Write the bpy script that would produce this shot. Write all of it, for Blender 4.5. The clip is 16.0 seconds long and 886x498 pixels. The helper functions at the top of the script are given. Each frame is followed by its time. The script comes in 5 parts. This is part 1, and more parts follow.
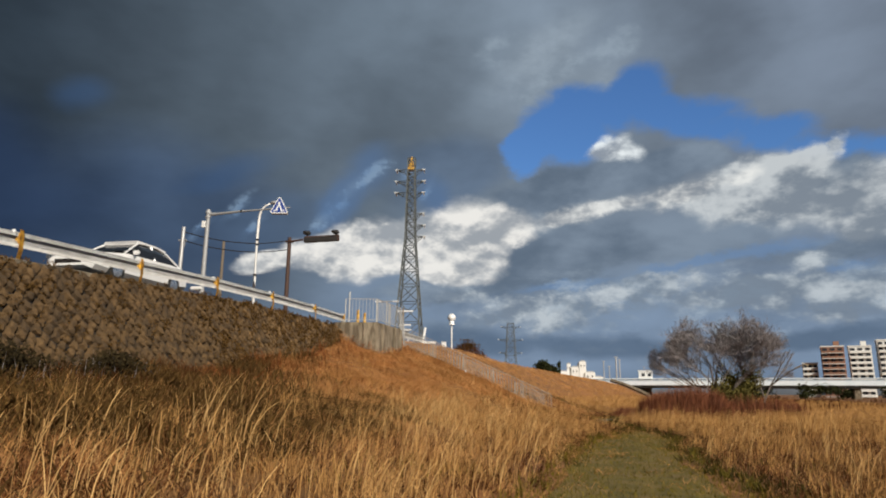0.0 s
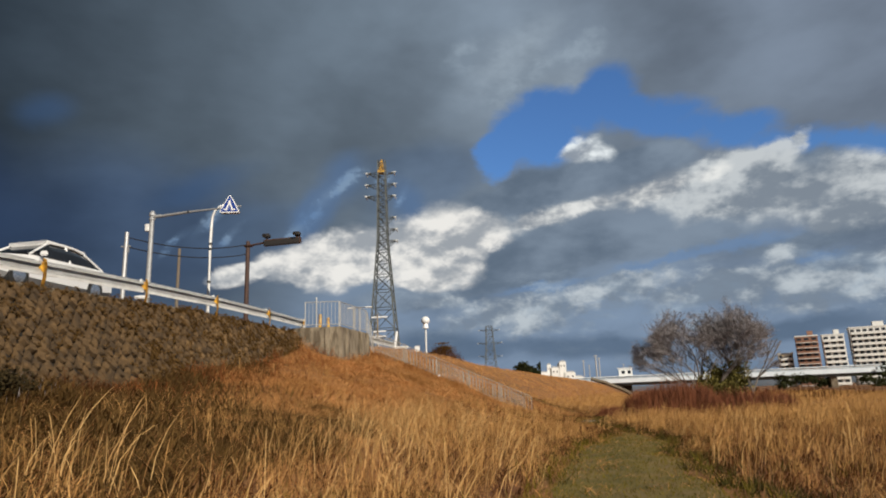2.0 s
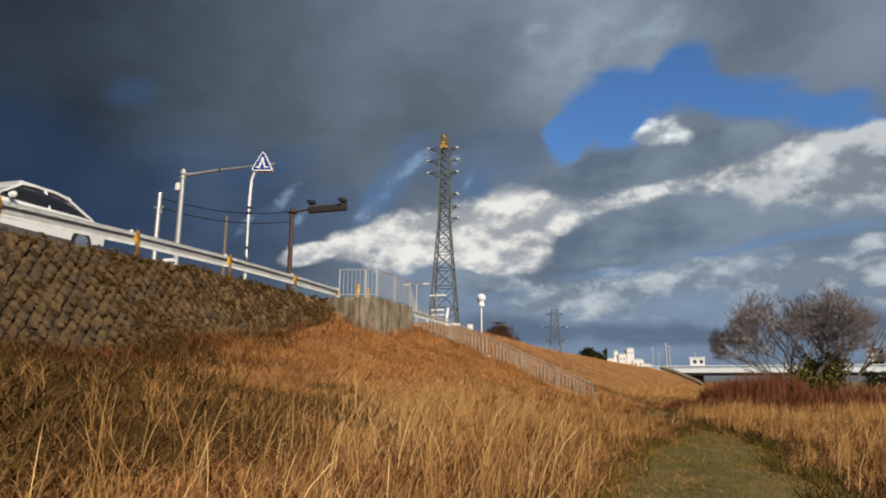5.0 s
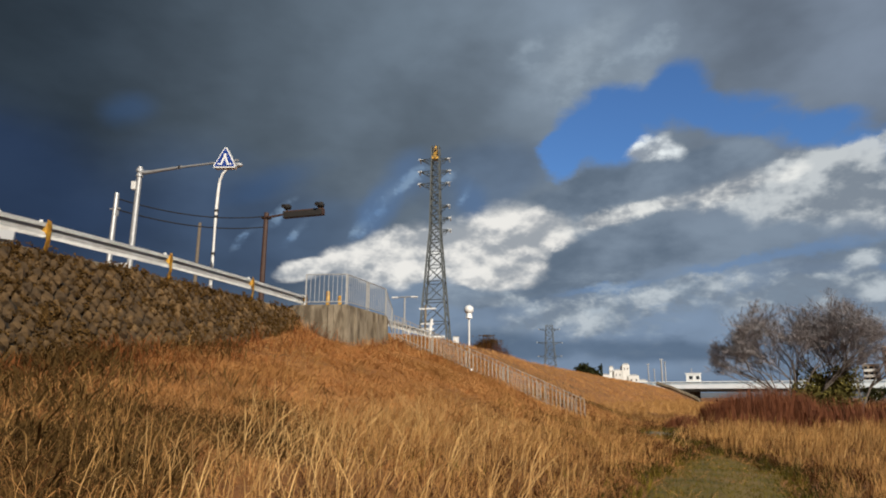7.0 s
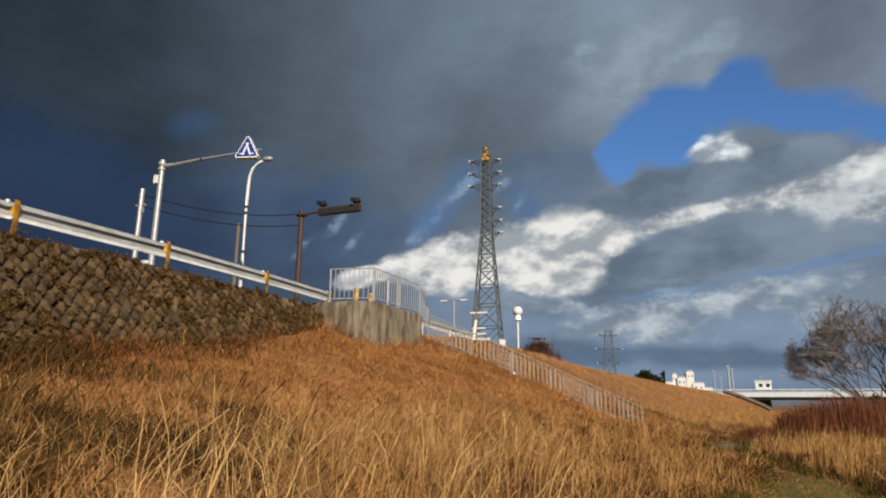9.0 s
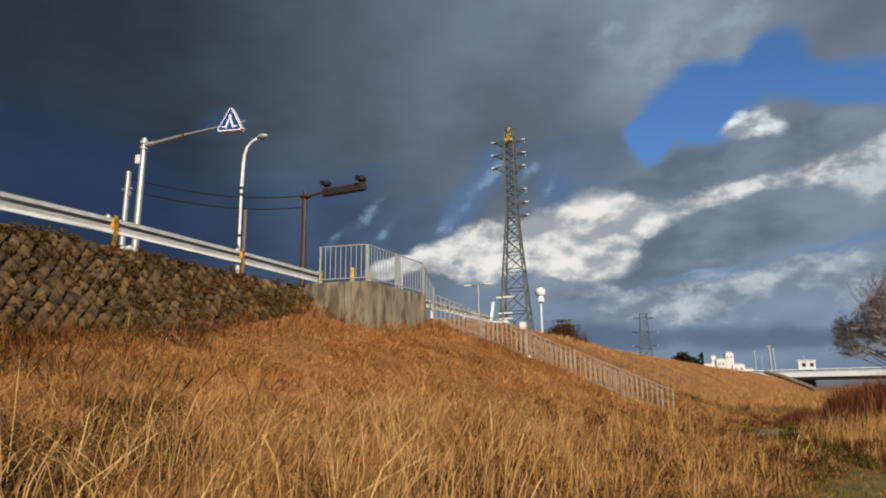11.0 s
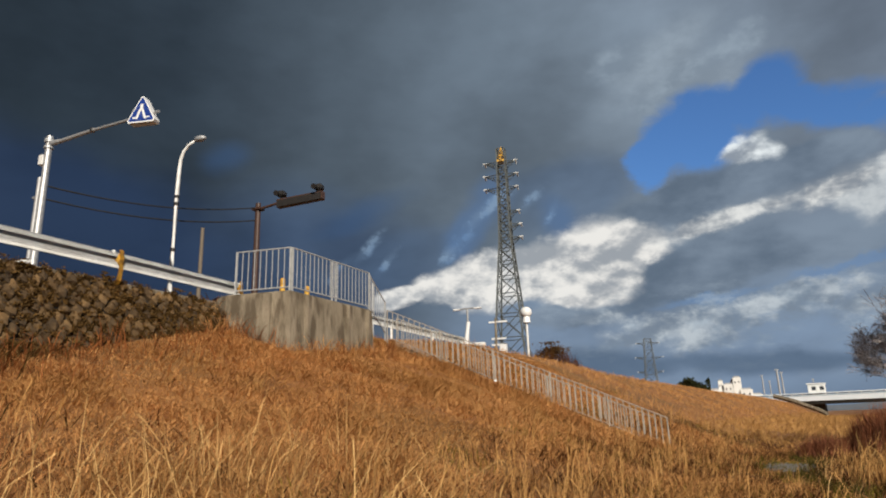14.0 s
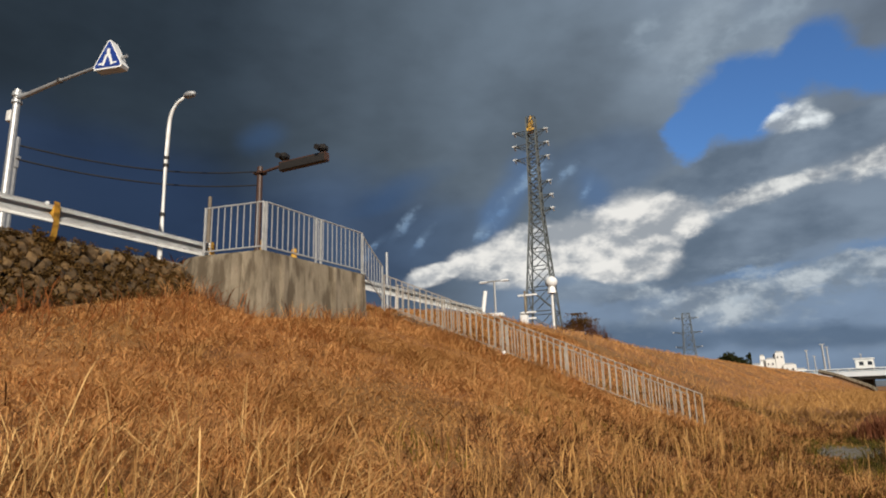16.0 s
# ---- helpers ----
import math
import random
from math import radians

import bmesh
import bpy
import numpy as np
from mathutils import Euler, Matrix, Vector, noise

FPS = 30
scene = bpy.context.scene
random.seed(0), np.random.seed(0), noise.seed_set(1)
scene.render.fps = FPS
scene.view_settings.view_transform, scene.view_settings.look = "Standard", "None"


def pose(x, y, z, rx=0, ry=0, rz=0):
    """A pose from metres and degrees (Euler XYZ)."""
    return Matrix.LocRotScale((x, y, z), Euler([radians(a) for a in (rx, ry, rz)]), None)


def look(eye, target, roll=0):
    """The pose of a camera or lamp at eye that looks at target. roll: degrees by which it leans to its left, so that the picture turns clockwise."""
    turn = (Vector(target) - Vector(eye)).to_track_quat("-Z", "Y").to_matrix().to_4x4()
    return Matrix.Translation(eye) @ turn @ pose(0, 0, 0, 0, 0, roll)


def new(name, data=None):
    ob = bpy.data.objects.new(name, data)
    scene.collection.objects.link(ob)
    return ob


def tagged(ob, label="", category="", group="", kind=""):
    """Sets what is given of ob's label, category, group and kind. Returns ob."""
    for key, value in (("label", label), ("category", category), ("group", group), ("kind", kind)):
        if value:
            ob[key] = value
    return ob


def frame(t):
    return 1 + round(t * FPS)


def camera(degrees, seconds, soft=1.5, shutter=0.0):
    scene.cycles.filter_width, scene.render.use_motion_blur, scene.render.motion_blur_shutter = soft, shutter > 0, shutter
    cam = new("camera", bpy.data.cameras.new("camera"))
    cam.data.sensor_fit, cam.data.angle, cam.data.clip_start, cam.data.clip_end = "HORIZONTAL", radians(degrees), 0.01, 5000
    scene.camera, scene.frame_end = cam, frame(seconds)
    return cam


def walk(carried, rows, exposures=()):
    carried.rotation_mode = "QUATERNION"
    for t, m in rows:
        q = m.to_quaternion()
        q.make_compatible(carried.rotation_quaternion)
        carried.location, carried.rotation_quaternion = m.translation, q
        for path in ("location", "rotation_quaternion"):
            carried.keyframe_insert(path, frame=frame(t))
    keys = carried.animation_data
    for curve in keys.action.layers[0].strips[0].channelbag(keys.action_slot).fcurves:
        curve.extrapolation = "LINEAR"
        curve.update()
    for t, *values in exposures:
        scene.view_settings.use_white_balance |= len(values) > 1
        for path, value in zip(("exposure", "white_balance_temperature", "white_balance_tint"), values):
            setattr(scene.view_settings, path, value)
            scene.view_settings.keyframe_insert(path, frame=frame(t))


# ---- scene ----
cam = camera(68.9, 16.0, soft=1.95)
METRES, EYE, TILT, LEAN, TURN = 20.0, 1.5, 1.2, 0.0, 9.5
ROWS = [
    (0.0, 0.0, 0.0, 0.0, -0.08, 11.3, -0.4),
    (0.5, 0.0081, 0.0292, -0.0005, -0.78, 10.35, 0.02),
    (1.0, 0.0121, 0.0607, -0.0011, -0.85, 11.21, 0.59),
    (1.5, 0.0194, 0.091, -0.0018, -1.25, 10.74, 1.15),
    (2.0, 0.0237, 0.1227, -0.002, -1.71, 11.79, 2.1),
    (2.5, 0.0309, 0.1523, -0.0029, -1.4, 11.28, 1.47),
    (3.0, 0.0356, 0.1821, -0.0027, 0.15, 12.5, 2.73),
    (3.5, 0.044, 0.2114, -0.0032, 1.61, 10.82, 3.83),
    (4.0, 0.0482, 0.2404, -0.0041, 2.17, 10.27, 1.8),
    (6.5, 0.0858, 0.3881, -0.0077, 4.47, 10.99, -0.59),
    (7.0, 0.0898, 0.4187, -0.0086, 3.47, 11.72, -0.03),
    (7.5, 0.0972, 0.4496, -0.0096, 5.85, 13.15, -0.74),
    (8.0, 0.1019, 0.4805, -0.0111, 6.21, 12.16, 1.4),
    (8.5, 0.111, 0.5107, -0.0121, 7.15, 12.53, -1.08),
    (9.0, 0.1174, 0.5399, -0.0129, 8.49, 12.3, -0.27),
    (9.5, 0.1271, 0.5703, -0.013, 11.25, 12.16, 0.01),
    (12.0, 0.1614, 0.7235, -0.0166, 12.0, 11.06, 1.78),
    (12.5, 0.1695, 0.7557, -0.0169, 13.58, 13.25, 2.36),
    (13.0, 0.1771, 0.7868, -0.0182, 9.73, 12.78, 0.65),
    (13.5, 0.1852, 0.8188, -0.0192, 13.93, 14.35, 1.22),
    (14.0, 0.1928, 0.8502, -0.0194, 12.04, 13.93, 2.09),
    (14.5, 0.1984, 0.883, -0.0187, 14.8, 16.0, 1.95),
    (15.0, 0.2043, 0.9133, -0.0192, 15.41, 14.8, 1.41),
    (15.5, 0.208, 0.9459, -0.0203, 16.03, 14.16, 1.87),
    (16.0, 0.2129, 0.9743, -0.0212, 15.2, 11.96, 2.04),
]
walk(cam, [(t, pose(0, 0, EYE, TILT, LEAN, TURN) @ pose(METRES * x, METRES * y, METRES * z, 90 + pitch, roll, yaw)) for t, x, y, z, yaw, pitch, roll in ROWS])

# ---- light ----
SUN_FROM = Vector((0.52, -0.71, 0.47)).normalized()   # behind the walker, grazing the masonry
SUN_ELEVATION = math.asin(SUN_FROM.z)

world = bpy.data.worlds.new("sky")
scene.world = world
world.use_nodes = True
wt = world.node_tree
wt.nodes.clear()


def wn(kind, **values):
    n = wt.nodes.new(kind)
    for k, v in values.items():
        setattr(n, k, v)
    return n


def wmath(op, a, b=None, c=None, clamp=False):
    n = wn("ShaderNodeMath", operation=op, use_clamp=clamp)
    for i, v in enumerate((a, b, c)):
        if v is None:
            continue
        if isinstance(v, (int, float)):
            n.inputs[i].default_value = v
        else:
            wt.links.new(v, n.inputs[i])
    return n.outputs[0]


def wsmooth(v, lo, hi, to_lo=0.0, to_hi=1.0):
    n = wn("ShaderNodeMapRange", interpolation_type="SMOOTHSTEP")
    wt.links.new(v, n.inputs[0])
    for i, x in enumerate((lo, hi, to_lo, to_hi)):
        if isinstance(x, (int, float)):
            n.inputs[i + 1].default_value = x
        else:
            wt.links.new(x, n.inputs[i + 1])
    return n.outputs[0]


def wmix(fac, a, b):
    n = wn("ShaderNodeMix", data_type="RGBA")
    if isinstance(fac, (int, float)):
        n.inputs[0].default_value = fac
    else:
        wt.links.new(fac, n.inputs[0])
    for i, v in ((6, a), (7, b)):
        if isinstance(v, tuple):
            n.inputs[i].default_value = (*v, 1)
        else:
            wt.links.new(v, n.inputs[i])
    return n.outputs[2]


def wnoise(vec, scale, detail, rough=0.55, stretch=(1, 1, 1), shift=(0, 0, 0)):
    m = wn("ShaderNodeMapping")
    m.inputs["Location"].default_value, m.inputs["Scale"].default_value = shift, stretch
    wt.links.new(vec, m.inputs[0])
    n = wn("ShaderNodeTexNoise")
    n.inputs["Scale"].default_value, n.inputs["Detail"].default_value, n.inputs["Roughness"].default_value = scale, detail, rough
    wt.links.new(m.outputs[0], n.inputs["Vector"])
    return n


coord = wn("ShaderNodeTexCoord")
split = wn("ShaderNodeSeparateXYZ")
wt.links.new(coord.outputs["Generated"], split.inputs[0])
azimuth = wmath("MULTIPLY", wmath("ARCTAN2", split.outputs[0], split.outputs[1]), 57.2958)
elevation = wmath("MULTIPLY", wmath("ARCSINE", split.outputs[2]), 57.2958)
join = wn("ShaderNodeCombineXYZ")
wt.links.new(azimuth, join.inputs[0])
wt.links.new(elevation, join.inputs[1])
DOME = join.outputs[0]


def warped(amount, scale, detail, rough, shift):
    """Dome coordinates (degrees) pushed about by noise, which frays the edges of the clouds."""
    n = wnoise(DOME, scale, detail, rough, (0.7, 1.15, 1), shift)
    sub = wn("ShaderNodeVectorMath", operation="SUBTRACT")
    wt.links.new(n.outputs["Color"], sub.inputs[0])
    sub.inputs[1].default_value = (0.5, 0.5, 0.5)
    mad = wn("ShaderNodeVectorMath", operation="MULTIPLY_ADD")
    wt.links.new(sub.outputs[0], mad.inputs[0])
    mad.inputs[1].default_value = (amount, amount * 0.75, 0)
    wt.links.new(DOME, mad.inputs[2])
    return mad.outputs[0]


def bank(vec, *blobs):
    """Cover of one bank of cloud: soft ellipses at azimuth, elevation, half width, half height, tilt (degrees)."""
    total = None
    for a, e, ra, re, tilt in blobs:
        m = wn("ShaderNodeMapping", vector_type="TEXTURE")
        m.inputs["Location"].default_value = (a, e, 0)
        m.inputs["Rotation"].default_value = (0, 0, radians(tilt))
        m.inputs["Scale"].default_value = (ra, re, 1)
        wt.links.new(vec, m.inputs[0])
        g = wn("ShaderNodeTexGradient", gradient_type="SPHERICAL")
        wt.links.new(m.outputs[0], g.inputs[0])
        total = g.outputs["Fac"] if total is None else wmath("ADD", total, g.outputs["Fac"])
    return total


crisp = warped(3.6, 0.24, 9, 0.62, (3, 1, 0))
soft = warped(7.0, 0.09, 5, 0.5, (9, 4, 2))
STRETCH = (0.72, 1.25, 1)
billow = wnoise(DOME, 0.23, 7, 0.54, STRETCH, (5, 2, 1)).outputs["Fac"]
billow_up = wnoise(DOME, 0.23, 7, 0.54, STRETCH, (4.55, 3.1, 1)).outputs["Fac"]
relief = wmath("SUBTRACT", billow, billow_up)          # side of each puff that faces the sun


def cells(vec, scale, shift, detail=3.0):
    """Rounded heads of cumulus, 0 in the folds to 1 on the crowns."""
    m = wn("ShaderNodeMapping")
    m.inputs["Location"].default_value, m.inputs["Scale"].default_value = shift, (0.85, 1.1, 1)
    wt.links.new(vec, m.inputs[0])
    n = wn("ShaderNodeTexVoronoi", feature="SMOOTH_F1", voronoi_dimensions="2D", normalize=True)
    for k, v in (("Scale", scale), ("Detail", detail), ("Roughness", 0.55), ("Lacunarity", 2.3), ("Smoothness", 0.45)):
        n.inputs[k].default_value = v
    wt.links.new(m.outputs[0], n.inputs["Vector"])
    return wsmooth(n.outputs["Distance"], 0.06, 0.44, 1, 0)


curl = warped(1.8, 0.5, 6, 0.52, (6, 2, 8))
puffs = cells(curl, 0.24, (0, 0, 0))
puffs_up = cells(curl, 0.24, (-0.2, 0.7, 0))
fine_puffs = cells(curl, 0.55, (3, 5, 0))
sunlit = wsmooth(wmath("ADD", wmath("MULTIPLY", wmath("SUBTRACT", puffs, puffs_up), 0.16), wmath("ADD", wmath("MULTIPLY", relief, 0.75), wmath("SUBTRACT", billow, 0.5))), -0.17, 0.17)
broad = wnoise(DOME, 0.055, 6, 0.55, (0.8, 1.4, 1), (1, 8, 3)).outputs["Fac"]

# the overcast: dark to the west, lighter to the east
span = wn("ShaderNodeMapRange")
wt.links.new(azimuth, span.inputs[0])
span.inputs[1].default_value, span.inputs[2].default_value = -80, 80
ramp = wn("ShaderNodeValToRGB")
wt.links.new(span.outputs[0], ramp.inputs[0])
ramp.color_ramp.elements[0].position, ramp.color_ramp.elements[0].color = 0.03, (0.016, 0.020, 0.025, 1)
ramp.color_ramp.elements[1].position, ramp.color_ramp.elements[1].color = 0.72, (0.180, 0.190, 0.220, 1)
for a, c in ((-60, (0.023, 0.030, 0.037)), (-45, (0.036, 0.045, 0.055)), (-30, (0.078, 0.090, 0.103)), (-15, (0.143, 0.160, 0.180)), (0, (0.208, 0.226, 0.252)), (15, (0.172, 0.186, 0.214))):
    ramp.color_ramp.elements.new((a + 80) / 160).color = (*c, 1)
sky = ramp.outputs[0]
low = wmath("MULTIPLY", wsmooth(elevation, 17, 5), wsmooth(azimuth, -34, -14))
sky = wmix(low, sky, (0.185, 0.218, 0.272))
sky = wmix(wsmooth(bank(soft, (-34, 13.5, 14, 9.0, 4)), 0.0, 0.6, 0, 0.85), sky, (0.058, 0.082, 0.130))
sky = wmix(wsmooth(bank(soft, (-49, 13.0, 17, 9.0, 4), (-58, 16, 16, 8, 15), (-70, 14, 26, 12, 0)), 0.0, 0.7, 0, 0.9), sky, (0.020, 0.032, 0.061))
sky = wmix(wsmooth(bank(soft, (-9.3, 19.3, 9, 4.3, 20), (-24, 14.0, 8, 3.5, 10)), 0.05, 0.6, 0, 0.6), sky, (0.100, 0.135, 0.195))
# unseen sky overhead and behind, darkened to cut fill light and deepen shadows
sky = wmix(wsmooth(elevation, 33, 58, 0, 0.85), sky, (0.046, 0.051, 0.059))
sky = wmix(wmath("MULTIPLY", wsmooth(wmath("ABSOLUTE", azimuth), 50, 95), 0.6), sky, (0.070, 0.077, 0.088))
# broken light in the overcast
glow = wn("ShaderNodeMix", data_type="RGBA", blend_type="MULTIPLY")
glow.inputs[0].default_value = 1.0
wt.links.new(sky, glow.inputs[6])
veil = wnoise(DOME, 0.13, 4, 0.5, (0.7, 1.3, 1), (2, 6, 4)).outputs["Fac"]
shade = wmath("ADD", wsmooth(broad, 0.3, 0.7, 0.84, 1.20), wsmooth(veil, 0.3, 0.7, -0.12, 0.14))
for_rgb = wn("ShaderNodeCombineColor")
for i in range(3):
    wt.links.new(shade, for_rgb.inputs[i])
wt.links.new(for_rgb.outputs[0], glow.inputs[7])
sky = glow.outputs[2]
sky = wmix(wsmooth(bank(soft, (4.5, 27.3, 6, 2.4, 14), (0, 29.0, 9, 3.4, 30)), 0.05, 0.9, 0, 0.6), sky, wmix(wsmooth(relief, -0.16, 0.2), (0.24, 0.255, 0.275), (0.40, 0.415, 0.43)))

# clear air between the banks
air = wn("ShaderNodeTexSky", sky_type="NISHITA", sun_disc=False, sun_elevation=SUN_ELEVATION,
         sun_rotation=math.atan2(SUN_FROM.x, SUN_FROM.y), air_density=1.2, dust_density=0.6, ozone_density=2.0)
clear = wn("ShaderNodeMix", data_type="RGBA", blend_type="MULTIPLY")
clear.inputs[0].default_value = 1.0
wt.links.new(air.outputs[0], clear.inputs[6])
clear.inputs[7].default_value = (0.056, 0.073, 0.097, 1)
hole = bank(crisp, (2.2, 22.6, 5.9, 4.30, 20), (8.7, 24.8, 4.0, 3.37, 10), (13.6, 22.5, 4.6, 2.47, -10), (19.0, 20.3, 5.2, 1.89, -6), (24.4, 18.4, 4.8, 1.60, -4), (-2.2, 20.4, 2.4, 2.50, 45), (28.7, 17.2, 3.6, 1.80, 0))
ragged = wmath("MULTIPLY", hole, wmath("MULTIPLY_ADD", puffs, -0.5, 1.3))
sky = wmix(wsmooth(wmath("MULTIPLY", ragged, wmath("ADD", veil, 0.5)), 0.04, wsmooth(azimuth, 2, 16, 0.46, 0.75)), sky, clear.outputs[2])
# pale rim where the overcast breaks off
rim = bank(crisp, (5.5, 28.8, 4.2, 1.62, 20), (8.1, 29.2, 2.0, 1.80, 0), (1.2, 27.4, 3.0, 1.50, 30), (-1.8, 25.5, 2.0, 2.00, 60), (-4.7, 29.4, 3.3, 1.80, 20))
sky = wmix(wmath("MULTIPLY", wsmooth(wmath("MULTIPLY", rim, wmath("MULTIPLY_ADD", puffs, 1.1, 0.5)), 0.0, 1.0, 0, 0.6), wsmooth(hole, 0.35, 0.05)), sky, wmix(sunlit, (0.23, 0.25, 0.275), (0.34, 0.36, 0.38)))
frayed = warped(3.0, 0.55, 9, 0.68, (2, 7, 5))
sky = wmix(wsmooth(bank(soft, (-17.0, 18.4, 5.5, 2.70, 40), (-11.0, 17.2, 2.5, 2.50, 50), (-20.0, 15.8, 3.0, 2.50, 40)), 0.05, 0.9, 0, 0.6), sky, (0.100, 0.160, 0.270))
threads = warped(1.0, 0.8, 8, 0.65, (4, 3, 7))
slit = bank(threads, (-19.5, 15.7, 3.1, 1.00, 46), (-17.4, 18.1, 2.6, 0.90, 38), (-15.5, 19.4, 2.6, 0.90, 30), (-20.7, 14.4, 1.7, 0.80, 60), (-11.0, 17.7, 2.0, 0.60, 58), (-12.9, 18.9, 2.2, 0.80, 40), (-28.0, 15.2, 3.0, 0.7, 46), (-26.2, 14.0, 2.2, 0.6, 48), (-30.5, 13.4, 2.2, 0.5, 48))
sky = wmix(wsmooth(wmath("MULTIPLY", slit, wsmooth(fine_puffs, 0.1, 0.8, 0.45, 1.3)), 0.0, 1.0, 0, 0.45), sky, wmix(wsmooth(billow, 0.36, 0.62), (0.16, 0.26, 0.42), (0.36, 0.44, 0.53)))
sky = wmix(wsmooth(bank(soft, (-40.6, 22.3, 4.0, 2.4, 12), (-28, 18.5, 7, 2.0, 20)), 0.1, 0.9, 0, 0.42), sky, (0.045, 0.090, 0.18))

# grey bodies and undersides, then the sunlit heads
body = wmix(wsmooth(wmath("ADD", wmath("MULTIPLY", relief, 0.5), wmath("SUBTRACT", veil, 0.5)), -0.2, 0.2), (0.118, 0.140, 0.172), (0.235, 0.257, 0.292))
under = bank(crisp, (12.1, 19.2, 4.2, 2.10, 0), (8.8, 18.9, 4.5, 2.00, 6), (2.7, 17.9, 6.5, 2.00, 10), (-1.9, 16.8, 5.0, 2.00, 6), (4.9, 12.7, 12.5, 2.75, 6), (14.7, 12.6, 8.0, 2.25, 4), (22.3, 10.9, 6.4, 1.20, 2), (-3.7, 10.4, 11.0, 1.70, 4), (-9.8, 8.7, 8.0, 1.30, 0), (21.8, 16.2, 6.4, 1.80, 6))
sky = wmix(wsmooth(wmath("MULTIPLY", under, wmath("MULTIPLY_ADD", puffs, 0.5, 0.75)), 0.03, 0.48, 0, 0.95), sky, body)
gap = bank(frayed, (17.6, 11.3, 7.2, 0.90, 4), (10.9, 10.5, 5.4, 0.60, 6), (23.3, 9.7, 3.1, 0.56, 0), (1.3, 9.2, 6.0, 0.60, 6))
sky = wmix(wsmooth(gap, 0.05, 0.8, 0, 0.6), sky, (0.155, 0.235, 0.370))
east = bank(crisp, (14, 16.7, 3.8, 1.9, 10), (16.9, 17.4, 3.2, 2.0, 10), (19.7, 17.7, 2.9, 1.8, 0), (22, 18, 2.2, 1.4, 20), (23.8, 18.7, 1.1, 0.9, 50), (15.3, 14.9, 4.3, 2.0, 0), (19.7, 15.2, 4.3, 3.5, 0), (23.5, 14.4, 4.6, 3.1, 0), (26.9, 14.7, 3.8, 3.1, 0), (25.8, 12, 3.4, 1.5, 0), (30.2, 13.8, 4.7, 3.1, 0))
sky = wmix(wsmooth(wmath("MULTIPLY", east, wmath("MULTIPLY_ADD", puffs, 0.9, 0.7)), 0.05, 0.75, 0, 0.92), sky, wmix(sunlit, (0.235, 0.24, 0.255), (0.63, 0.575, 0.525)))
heads = bank(crisp, (-25.6, 10.7, 2.9, 1.26, 10), (-21.3, 11.6, 3.6, 2.07, 8), (-17.9, 12.1, 4.2, 3.10, 0), (-14.6, 12.9, 4.2, 2.90, 0), (-10.8, 13.0, 4.2, 3.80, 0), (-6.7, 13.9, 4.7, 3.80, 0), (-3.3, 14.4, 3.0, 2.25, 0), (-7.7, 11.2, 5.0, 2.30, 0))
sky = wmix(wsmooth(wmath("MULTIPLY", heads, wmath("MULTIPLY_ADD", puffs, 0.8, 0.9)), 0.06, 0.55, 0, 0.96), sky, wmix(sunlit, (0.37, 0.345, 0.335), (0.95, 0.80, 0.675)))
ridge = bank(crisp, (-1.0, 14.8, 3.5, 1.50, 12), (2.6, 15.5, 3.8, 1.17, 9), (6.4, 16.0, 3.1, 1.08, 9), (10.0, 16.3, 3.2, 1.17, 9), (13.3, 16.8, 2.9, 1.17, 14), (16.5, 17.3, 2.4, 1.08, 14))
sky = wmix(wsmooth(wmath("MULTIPLY", ridge, wmath("MULTIPLY_ADD", puffs, 1.0, 0.5)), 0.05, 0.8, 0, 0.9), sky, wmix(sunlit, (0.30, 0.285, 0.285), (0.90, 0.78, 0.67)))
cap = bank(crisp, (4.3, 20.4, 1.1, 1.00, 0), (5.5, 21.1, 1.4, 1.17, 0), (7.0, 21.0, 1.3, 1.20, 0), (5.8, 20.1, 2.1, 0.81, 0), (8.1, 20.3, 1.2, 0.90, 0))
sky = wmix(wsmooth(wmath("MULTIPLY", cap, wmath("MULTIPLY_ADD", puffs, 0.7, 0.8)), 0.05, 0.95, 0, 0.94), sky, wmix(sunlit, (0.30, 0.295, 0.305), (0.92, 0.84, 0.76)))
thin = bank(frayed, (-7.8, 8.3, 3.0, 1.1, 5), (-3.8, 7.1, 5.4, 1.6, 10), (0.2, 6.2, 4.9, 1.8, 4), (4.6, 8, 6.6, 1.6, 5), (9.4, 9.2, 4.9, 1.2, 4), (13.8, 8, 6.5, 1.8, 3), (18.8, 8, 5.8, 2.2, 0), (22.7, 8, 3.8, 1.6, 0), (20.7, 10.2, 1.9, 1.0, 0), (22.9, 6.1, 4.7, 1.3, 0), (28, 7.9, 5.4, 2.4, 0))
sky = wmix(wsmooth(wmath("MULTIPLY", thin, wmath("MULTIPLY_ADD", fine_puffs, 1.0, 0.65)), 0.06, 0.85, 0, 0.85), sky, wmix(sunlit, (0.21, 0.225, 0.25), (0.60, 0.565, 0.53)))
scraps = wnoise(DOME, 0.42, 9, 0.64, (0.6, 1.3, 1), (7, 3, 6)).outputs["Fac"]
zone = wmath("MULTIPLY", wmath("MULTIPLY", wsmooth(azimuth, -18, -6), wsmooth(elevation, 12, 8)), wsmooth(elevation, 2.0, 4.5))
sky = wmix(wmath("MULTIPLY", zone, wsmooth(scraps, 0.48, 0.68, 0, 0.65)), sky, wmix(sunlit, (0.22, 0.245, 0.28), (0.46, 0.47, 0.48)))
sky = wmix(wmath("MULTIPLY", zone, wsmooth(scraps, 0.46, 0.30, 0, 0.40)), sky, (0.120, 0.150, 0.195))
